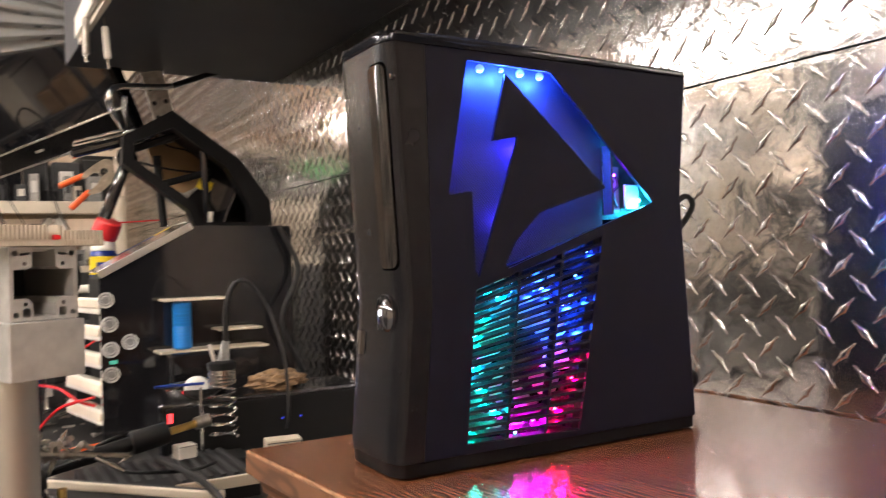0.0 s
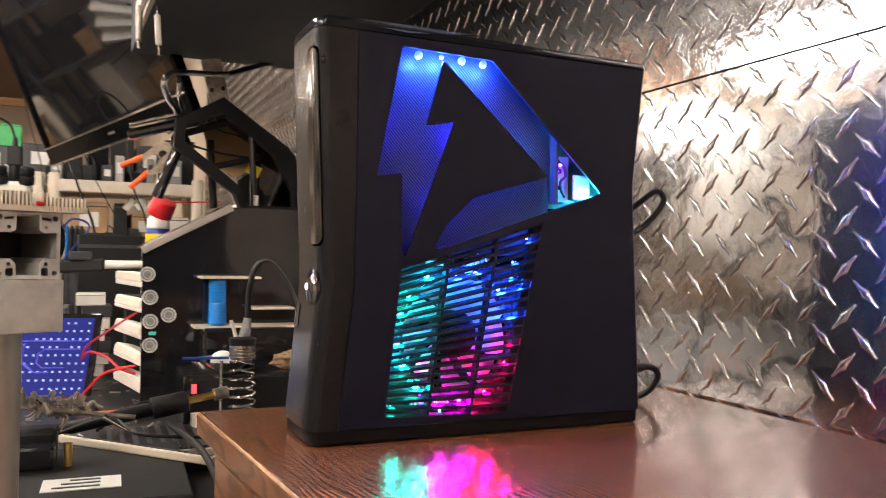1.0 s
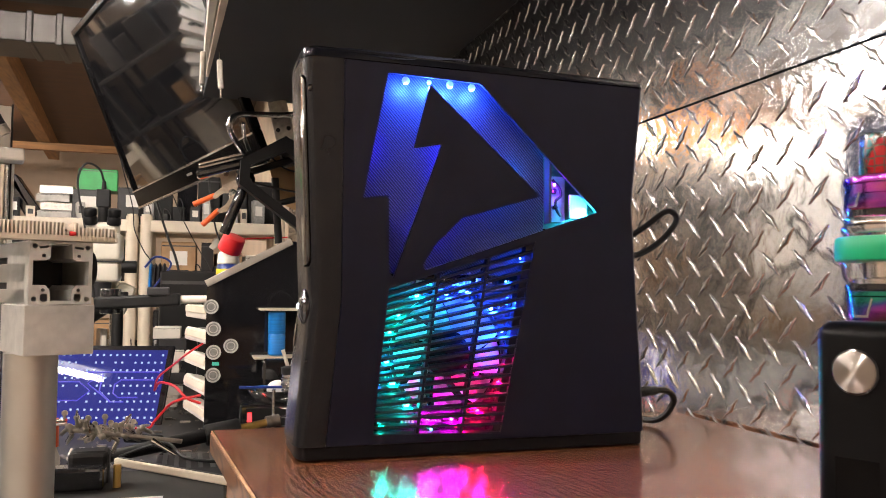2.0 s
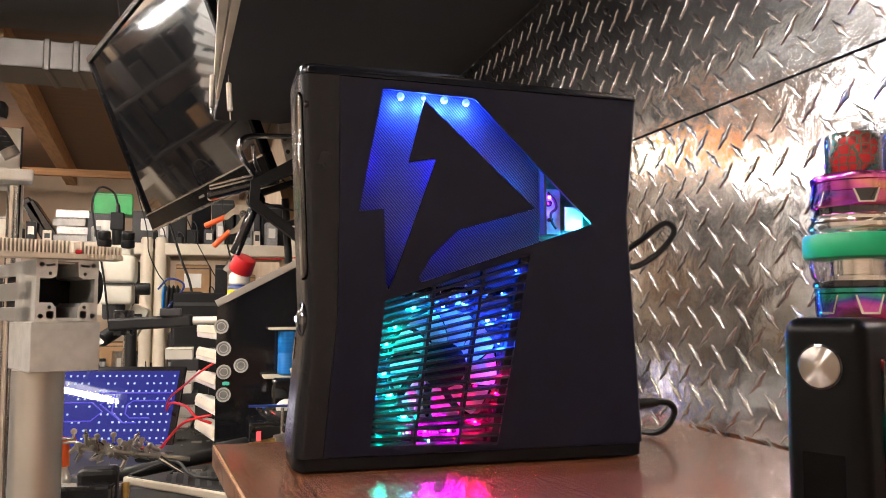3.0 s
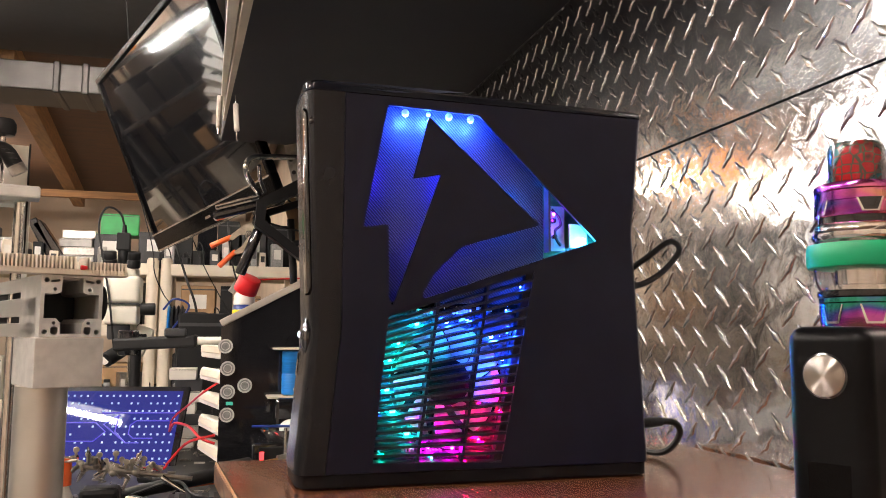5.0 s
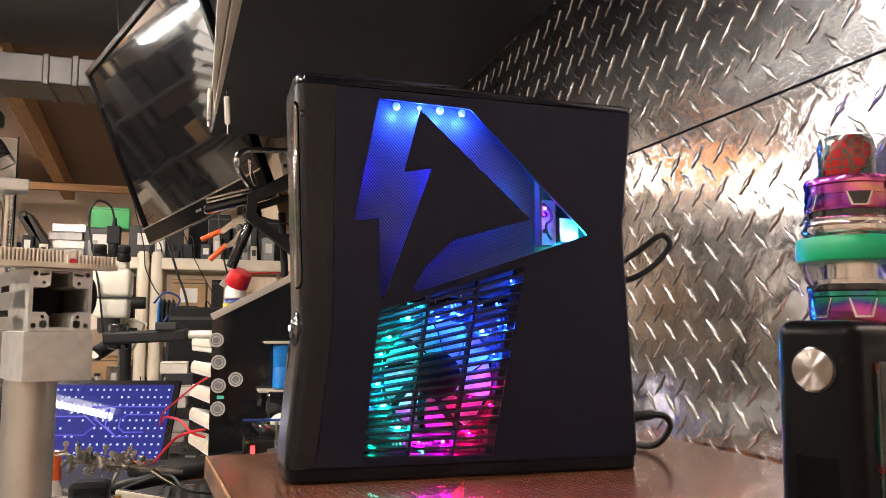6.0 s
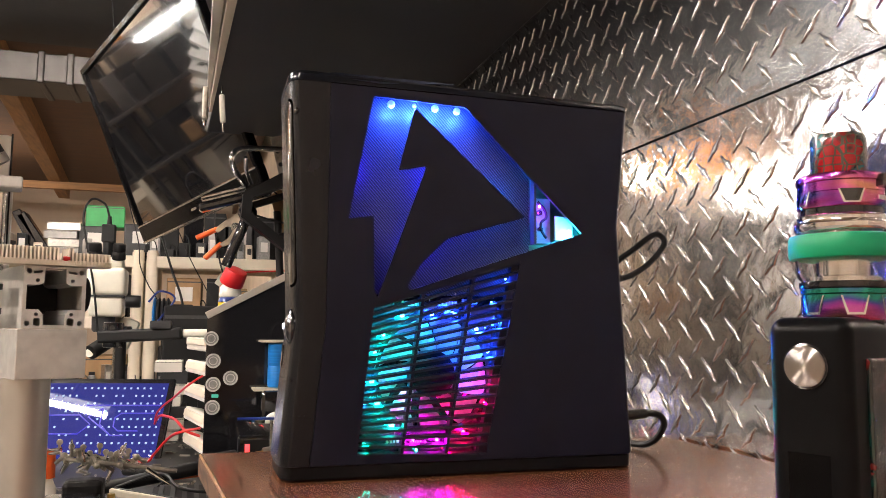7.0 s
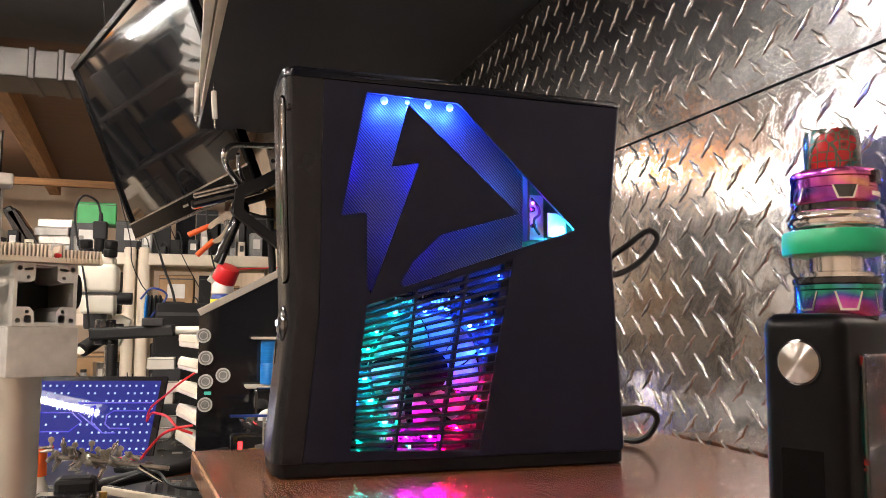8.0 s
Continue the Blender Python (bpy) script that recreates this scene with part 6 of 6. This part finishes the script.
marker((-0.1, 0.92, -0.148), (0.8, 0.3, 0.0), ORANGE, "orange-handled screwdriver lying on the bench")
marker((-0.16, 1.0, -0.148), (0.7, -0.4, 0.0), BLACK_RUBBER, "black-handled screwdriver lying on the bench")


# ---- shelves at the back ----
def shelf_unit(x0, x1, y):
    t = thing("shelf_unit", ((x0 + x1) / 2, y, FLOOR), label="cream resin shelf unit crowded with boxes", category="shelf unit", group="shelf units")
    w = x1 - x0
    for z in (0.3, 0.6, 0.895, 1.145):
        s = part("shelf", box((0, 0.2, z - 0.02), (w, 0.4, 0.012)), CREAM, t)
        part("front_lip", box((0, 0.004, z - 0.02), (w - 0.05, 0.016, 0.048), 0.004), CREAM, s)
        part("back_lip", box((0, 0.396, z - 0.02), (w - 0.05, 0.016, 0.048), 0.004), CREAM, s)
    for sx in (-1, 1):
        for py in (0.012, 0.388):
            p = part("post", rod((sx * (w / 2 - 0.024), py, 0), (sx * (w / 2 - 0.024), py, 1.165), 0.024, seg=12), CREAM, t, "", True)
            part("post_cap", rod((sx * (w / 2 - 0.024), py, 1.165), (sx * (w / 2 - 0.024), py, 1.172), 0.02, seg=12), CREAM, p, "", True)
    return t


shelf_unit(-1.15, -0.262, 3.0)
shelf_unit(-0.255, 0.33, 3.0)
TOP, MID, LOW = 0.385, 0.135, -0.16
rnd = random.Random(5)
on_top = [
    (-0.98, 0.14, 0.16, DARK_GREY, "dark grey computer part on the shelf"), (-0.84, 0.1, 0.1, OLD_WHITE, "white boxed part on the shelf"),
    (-0.46, 0.13, 0.125, DARK_GREY, "grey drive stack under the green case"),
    (-0.29, 0.13, 0.14, DARK_GREY, "grey drive bay on the shelf"), (-0.19, 0.11, 0.21, BLACK_MATT, "black computer case on the shelf"), (-0.08, 0.08, 0.23, BLACK_GLOSS, "glossy black box on the shelf"),
    (0.02, 0.09, 0.2, BLACK_MATT, "black box standing on the shelf"), (0.12, 0.1, 0.16, DARK_GREY, "dark grey box on the shelf"), (0.23, 0.12, 0.19, BLACK_MATT, "black box on the shelf's end"),
]
for x, w, h, m, lab in on_top:
    carton("computer_part", (x, 3.16, TOP + h / 2), (w, 0.22, h), m, lab, "box", rnd.uniform(-4, 4), PAPER if m == DARK_GREY else None)
for i in range(4):
    carton("disk_drive", (-0.585 + 0.008 * (i % 2), 3.12, TOP + 0.017 + i * 0.034), (0.125, 0.15, 0.032), DULL_METAL if i % 2 else OLD_WHITE, "pale flat drive in a stack on the shelf", "drive", rnd.uniform(-5, 5), group="drive stack")
for i, (x, tilt) in enumerate(((-0.665, 28), (-0.63, 34))):
    t = thing("leaning_board", (x, 3.1, TOP), 0, "dark slim device leaning on the shelf", "device", ry=-tilt)
    part("device_body", box((0, 0, 0.1), (0.035, 0.1, 0.2), 0.004), BLACK_GLOSS, t)
    part("device_face", box((-0.0185, 0, 0.1), (0.002, 0.08, 0.17), 0.0005), DULL_METAL, t)
carton("green_case", (-0.43, 3.14, TOP + 0.125 + 0.045), (0.15, 0.12, 0.09), GREEN, "bright green plastic case on top of the pile", "case", 3)
mids = [
    (-1.0, 0.2, 0.15, CARD, "brown cardboard box on the shelf"), (-0.72, 0.16, 0.17, BLACK_MATT, "black speaker box on the shelf"), (-0.5, 0.16, 0.12, DARK_GREY, "grey bin on the shelf"), (-0.35, 0.07, 0.18, BLACK_MATT, "narrow black speaker on the shelf"),
    (-0.1, 0.14, 0.17, CARD, "brown cardboard box with a white label"), (0.015, 0.05, 0.17, BLACK_MATT, "slim black box on the shelf"), (0.1, 0.1, 0.13, CARD, "small cardboard box on the shelf"), (0.22, 0.11, 0.12, WHITE_PLASTIC, "pale crumpled pouch box on the shelf"),
]
for x, w, h, m, lab in mids:
    carton("storage_carton", (x, 3.17, MID + h / 2), (w, 0.24, h), m, lab, "box", rnd.uniform(-3, 3), PAPER if m == CARD else None)
for x, w, h, m in ((-0.95, 0.24, 0.17, WHITE_PLASTIC), (-0.62, 0.2, 0.18, BLACK_MATT), (-0.4, 0.18, 0.14, CARD), (-0.1, 0.2, 0.18, DARK_GREY), (0.15, 0.2, 0.16, WHITE_PLASTIC)):
    carton("storage_carton", (x, 3.17, LOW + h / 2), (w, 0.24, h), m, "plain box on the lower shelf", "box", rnd.uniform(-3, 3))


# ---- shelves along the west side ----
def shelf_clutter(level, y, x0, x1, seed, low, high):
    """Small boxes, adapters, jars and rolls pushed together along a shelf."""
    rr = random.Random(seed)
    x = x0
    while x < x1:
        w, h = rr.uniform(0.018, 0.05), rr.uniform(low, high)
        kind = rr.random()
        pick = rr.choice((BLACK_MATT, DARK_GREY, OLD_WHITE, DULL_METAL, BLACK_GLOSS, CAP_GREY, CREAM))
        yy = y + rr.uniform(-0.02, 0.03)
        if kind < 0.5:
            t = thing("small_box", (x + w / 2, yy, level), rr.uniform(-20, 20), "small boxed part among the clutter on the shelf", "box", "shelf clutter")
            part("box_body", box((0, 0, h / 2), (w, 0.06, h), 0.0025), pick, t)
            part("box_sticker", box((0, -0.0305, h * 0.55), (w * 0.6, 0.001, h * 0.4)), rr.choice((PAPER, DARK_GREY, WHITE_PLASTIC)), t, "printed sticker")
        elif kind < 0.75:
            t = thing("small_jar", (x + w / 2, yy, level), 0, "small round container on the shelf", "jar", "shelf clutter")
            part("jar_body", lathe([(0, 0), (w * 0.45, 0), (w * 0.48, 0.003), (w * 0.48, h * 0.75), (w * 0.36, h * 0.84), (0, h * 0.84)], 18), pick, t, "", True)
            part("lid", rod((0, 0, h * 0.84), (0, 0, h), w * 0.4, seg=16, bev=0.0015), rr.choice((BLACK_MATT, WHITE_PLASTIC, DULL_METAL)), t, "", True)
        else:
            t = thing("power_adapter", (x + w / 2, yy, level), rr.uniform(-40, 40), "black adapter with its short cord on the shelf", "adapter", "shelf clutter")
            part("adapter_body", box((0, 0, h * 0.3), (w, 0.05, h * 0.6), 0.004), BLACK_MATT, t)
            part("cord", tube([(0, -0.02, h * 0.6), (0.01, -0.035, h * 0.9), (0.03, -0.04, h * 0.7), (0.04, -0.045, 0.004)], 0.0025, 6), BLACK_RUBBER, t, "", True)
        x += w + rr.uniform(0.0, 0.03)


for pts in ([(-0.25, 2.86, 1.4), (-0.2, 2.86, 0.7), (-0.115, 2.85, 0.446), (-0.071, 2.85, 0.35), (-0.022, 2.85, 0.261), (0.031, 2.85, 0.163), (0.05, 2.85, 0.05), (0.06, 2.86, -0.5), (0.06, 2.9, -0.755)],
            [(-0.4, 2.62, 1.4), (-0.33, 2.66, 0.7), (-0.263, 2.6, 0.415), (-0.252, 2.6, 0.323), (-0.218, 2.6, 0.245), (-0.193, 2.6, 0.205), (-0.17, 2.6, 0.1), (-0.16, 2.62, -0.5), (-0.16, 2.65, -0.755)]):
    cable("power_cable", pts, 0.002, BLACK_RUBBER, "thin black cord hanging in front of the shelves")
shelf_clutter(TOP, 3.05, -1.0, -0.66, 71, 0.03, 0.09)
shelf_clutter(TOP, 3.045, -0.5, -0.36, 76, 0.03, 0.07)
shelf_clutter(TOP, 3.05, -0.27, 0.26, 72, 0.04, 0.12)
shelf_clutter(MID, 3.04, -0.6, -0.32, 73, 0.03, 0.08)
shelf_clutter(MID, 3.04, -0.2, 0.28, 74, 0.03, 0.085)
shelf_clutter(LOW, 3.04, -0.6, 0.25, 75, 0.04, 0.11)


for x, z, tilt in ((0.03, 0.285, 35), (0.075, 0.29, 48), (0.105, 0.285, -30)):
    t = thing("plug_adapter", (x, 3.06, z), 12, "white plug adapter thrown on top of the boxes", "adapter", "white adapters", ry=tilt)
    part("adapter_body", box((0, 0, 0.02), (0.026, 0.03, 0.055), 0.004), WHITE_PLASTIC, t)
    part("prong", box((-0.006, 0, 0.053), (0.002, 0.007, 0.014)), STEEL, t)
    part("prong", box((0.006, 0, 0.053), (0.002, 0.007, 0.014)), STEEL, t)


def pleated_cloth():
    """A white cloth gathered at one corner, its pleats fanning out."""
    bm = bmesh.new()
    rows = []
    for i in range(15):
        r = 0.08 + 0.9 * i / 14
        rows.append([bm.verts.new((-2.76 + 0.018 * math.sin(k * 1.5) * (0.4 + r), 3.05 + r * math.sin(radians(4 + 72 * k / 48)), 0.02 + r * math.cos(radians(4 + 72 * k / 48)))) for k in range(49)])
    for p, q in zip(rows, rows[1:]):
        for k in range(48):
            bm.faces.new((p[k], p[k + 1], q[k + 1], q[k]))
    got = bmesh.ops.extrude_face_region(bm, geom=bm.faces[:])
    bmesh.ops.translate(bm, vec=(-0.004, 0, 0), verts=[v for v in got["geom"] if isinstance(v, bmesh.types.BMVert)])
    return whole("pleated_cloth", bm, PAPER, "white pleated cloth fanned out beside the racks", "cloth", smooth=True)


pleated_cloth()


def tall_shelf(x, y, rz):
    t = thing("metal_shelf", (x, y, FLOOR), rz, "dark metal shelf rack filled with bins and boxes", "shelf rack", "metal shelf racks")
    for z in (0.12, 0.55, 0.98, 1.4, 1.8):
        part("shelf", box((0, 0, z), (1.1, 0.4, 0.03), 0.003), DARK_GREY, t)
    for sx in (-0.53, 0.53):
        for sy in (-0.18, 0.18):
            part("post", box((sx, sy, 0.95), (0.035, 0.035, 1.9), 0.003), DARK_GREY, t)


for k, (x, y) in enumerate(((-2.35, 0.9), (-2.35, 2.1), (-2.97, 4.2), (-2.97, 5.4))):
    tall_shelf(x, y, 90)
    rr = random.Random(30 + k)
    for lev in (0.565, 0.995, 1.415, 0.135):
        yy = y - 0.42
        while yy < y + 0.4:
            w, h = rr.uniform(0.12, 0.26), rr.uniform(0.14, 0.36)
            m, lab = rr.choice(((BLACK_MATT, "black bin on the rack"), (DARK_GREY, "grey bin on the rack"), (CARD, "brown cardboard box on the rack"), (WHITE_PLASTIC, "white plastic bin on the rack"), (BLACK_MATT, "black bin on the rack"), (DARK_GREY, "grey bin on the rack"), (CREAM, "cream box on the rack")))
            if yy + w < y + 0.5:
                carton("storage_bin", (x, yy + w / 2, FLOOR + lev + h / 2), (0.3, w, h), m, lab, "bin", rr.uniform(-3, 3))
            yy += w + rr.uniform(0.02, 0.08)


# ---- vaporiser on the desk ----
def vaporiser():
    t = thing("vaporiser", (0.1520, -0.3306, 0), -66, "black box vaporiser with a tinted steel tank and green band", "vaporiser")
    w, d, h = 0.0252, 0.056, 0.1052
    part("device_body", box((0, 0, h / 2), (w, d, h), 0.0048, seg=5), VAPE_BLACK, t, "satin black body", True)
    part("resin_panel", box((w / 2 + 0.0004, 0.004, h / 2 - 0.003), (0.0022, d - 0.015, h - 0.018), 0.0008), RESIN, t, "marbled red and green resin panel")
    part("resin_panel", box((-w / 2 - 0.0004, 0.004, h / 2 - 0.003), (0.0022, d - 0.015, h - 0.018), 0.0008), RESIN, t, "marbled red and green resin panel")
    part("display", box((0, -d / 2 + 0.0001, 0.05), (0.0125, 0.0006, 0.03)), DISPLAY_BLACK, t, "dark display")
    m = Matrix.Translation((0, -d / 2, 0.0905)) @ Matrix.Rotation(radians(90), 4, "X")
    ring = part("button_well", lathe([(0.0, -0.001), (0.0066, -0.001), (0.0068, 0.0006), (0.0062, 0.0008), (0.0057, 0.0002)], 36, m=m), BLACK_GLOSS, t, "", True)
    fire = part("fire_button", lathe([(0.0, 0.0017), (0.0056, 0.0017), (0.0061, 0.0013), (0.0062, 0.0)], 48, m=Matrix.Rotation(radians(90), 4, "X")), spun("spun_steel"), ring, "round spun steel button", True)
    fire.location = (0, -d / 2, 0.0905)
    def fitted(profile):
        """The tank's profile, slimmed and set down on the body."""
        return [(r * 0.94, z - 0.0006 - 0.0013 * max(0.0, (z - 0.1324) / 0.0344)) for r, z in profile]

    part("tank_seat", lathe(fitted([(0.0, 0.1030), (0.0125, 0.1030), (0.0125, 0.1052), (0.0, 0.1052)]), 40), BLACK_GLOSS, t, "", True)
    base = part("tank_base", lathe(fitted([(0.0, 0.1052), (0.0130, 0.1052), (0.0134, 0.1060), (0.0134, 0.1132), (0.0138, 0.1136), (0.0138, 0.1150), (0.0, 0.1152)]), 56), RAINBOW, t, "tinted steel base", True)

    def curved(loop, r, deep, mid):
        """A patch of (angle, height) corners bent round the tank's axis."""
        own = bmesh.new()
        rings = [[own.verts.new((q * math.cos(radians(mid + a)), q * math.sin(radians(mid + a)), h)) for a, (q, h) in ((a, fitted([(q0, z)])[0]) for a, z in loop)] for q0 in (r, r - deep)]
        own.faces.new(rings[0])
        n = len(loop)
        for k in range(n):
            own.faces.new((rings[0][k], rings[0][(k + 1) % n], rings[1][(k + 1) % n], rings[1][k]))
        return own

    def cup(wide, z0, z1, edge):
        """A trapezoid, wider above, its long sides divided so that it bends."""
        out = []
        for k in range(7):
            out.append((-wide * 0.62 + edge + (wide * 1.24 - 2 * edge) * k / 6, z0))
        for k in range(7):
            out.append((wide - edge - (wide * 2 - 2 * edge) * k / 6, z1))
        return out

    for a in range(0, 360, 60):
        s = part("air_slot", curved(cup(19, 0.1068, 0.1128, 0), 0.01365, 0.001, a + 8), STEEL, base, "bright rim of an air slot")
        part("slot_face", curved(cup(19, 0.1075, 0.1128, 2.6), 0.01375, 0.0008, a + 8), RAINBOW, s)
    part("base_ring", lathe(fitted([(0.012, 0.1152), (0.0141, 0.1153), (0.0143, 0.1162), (0.0141, 0.1172), (0.012, 0.1174)]), 56), BLACK_GLOSS, t, "", True)
    part("tank_glass", lathe(fitted([(0.0134, 0.1174), (0.0147, 0.1190), (0.0153, 0.1225), (0.0155, 0.1275), (0.0150, 0.1320), (0.0138, 0.1345), (0.0128, 0.1345), (0.0140, 0.1316), (0.0145, 0.1275), (0.0143, 0.1225), (0.0138, 0.1194), (0.0124, 0.1174)]), 56), GLASS, t, "clear bulb glass", True)
    part("coil_core", lathe(fitted([(0.0, 0.1174), (0.0118, 0.1174), (0.0118, 0.1190), (0.0085, 0.1196), (0.0085, 0.1290), (0.0065, 0.1305), (0.0065, 0.1345), (0.0, 0.1345)]), 32), STEEL, t, "", True)
    part("glass_band", lathe(fitted([(0.0156, 0.1245), (0.0168, 0.1248), (0.0172, 0.1256), (0.0173, 0.1286), (0.0171, 0.1314), (0.0167, 0.1322), (0.0155, 0.1324)]), 64), GREEN_BAND, t, "green silicone band", True)
    part("neck_ring", lathe(fitted([(0.0, 0.1335), (0.0148, 0.1335), (0.0153, 0.1346), (0.0152, 0.1358), (0.0143, 0.1366), (0.0141, 0.1376), (0.0144, 0.1384), (0.0138, 0.1390), (0.0, 0.1391)]), 56), CHROME, t, "bright stepped steel ring", True)
    part("black_ring", lathe(fitted([(0.0, 0.1391), (0.0132, 0.1391), (0.0132, 0.1412), (0.0, 0.1412)]), 48), BLACK_GLOSS, t, "", True)
    cap = part("top_cap", lathe(fitted([(0.0, 0.1412), (0.0137, 0.1412), (0.0141, 0.1419), (0.0141, 0.1462), (0.0138, 0.1465), (0.0138, 0.1496), (0.0142, 0.1500), (0.0142, 0.1516), (0.0136, 0.1524), (0.0, 0.1524)]), 56), RAINBOW, t, "tinted steel cap", True)
    for a in range(0, 360, 72):
        s = part("cap_notch", curved(cup(17, 0.1420, 0.1466, 0), 0.01435, 0.001, a + 20), STEEL, cap, "bright rim of a notch")
        part("notch_face", curved(cup(17, 0.1425, 0.1466, 2.4), 0.01445, 0.0008, a + 20), RAINBOW if a % 144 else BLACK_GLOSS, s)
    part("lettering_bar", curved([(-12 + 4 * k, 0.1433) for k in range(7)] + [(12 - 4 * k, 0.1447) for k in range(7)], 0.0145, 0.0008, 0), WHITE_PLASTIC, cap, "small pale unreadable mark")
    part("hinge_tab", curved([(-14 + 4 * k, 0.1478) for k in range(8)] + [(14 - 4 * k, 0.1518) for k in range(8)], 0.0152, 0.003, 6), BLACK_GLOSS, cap)
    part("mouthpiece", lathe(fitted([(0.006, 0.1524), (0.0088, 0.1524), (0.0092, 0.1532), (0.0091, 0.1650), (0.0085, 0.1666), (0.0058, 0.1668), (0.0050, 0.1655), (0.0050, 0.1530)]), 48), HONEY, t, "red and teal honeycomb resin mouthpiece", True)


def spun(name):
    """Steel turned on a lathe: light streaks fan out from the centre."""
    m = mat(name, (0.5, 0.47, 0.44), 0.4, metal=1.0, var=0.05, bump=0)
    b = m.node_tree.nodes["Principled BSDF"]
    nt = m.node_tree
    tan = nt.nodes.new("ShaderNodeTangent")
    tan.direction_type, tan.axis = "RADIAL", "Y"
    nt.links.new(tan.outputs[0], b.inputs["Tangent"])
    b.inputs["Anisotropic"].default_value, b.inputs["Anisotropic Rotation"].default_value = 1.0, 0.25
    return m


vaporiser()
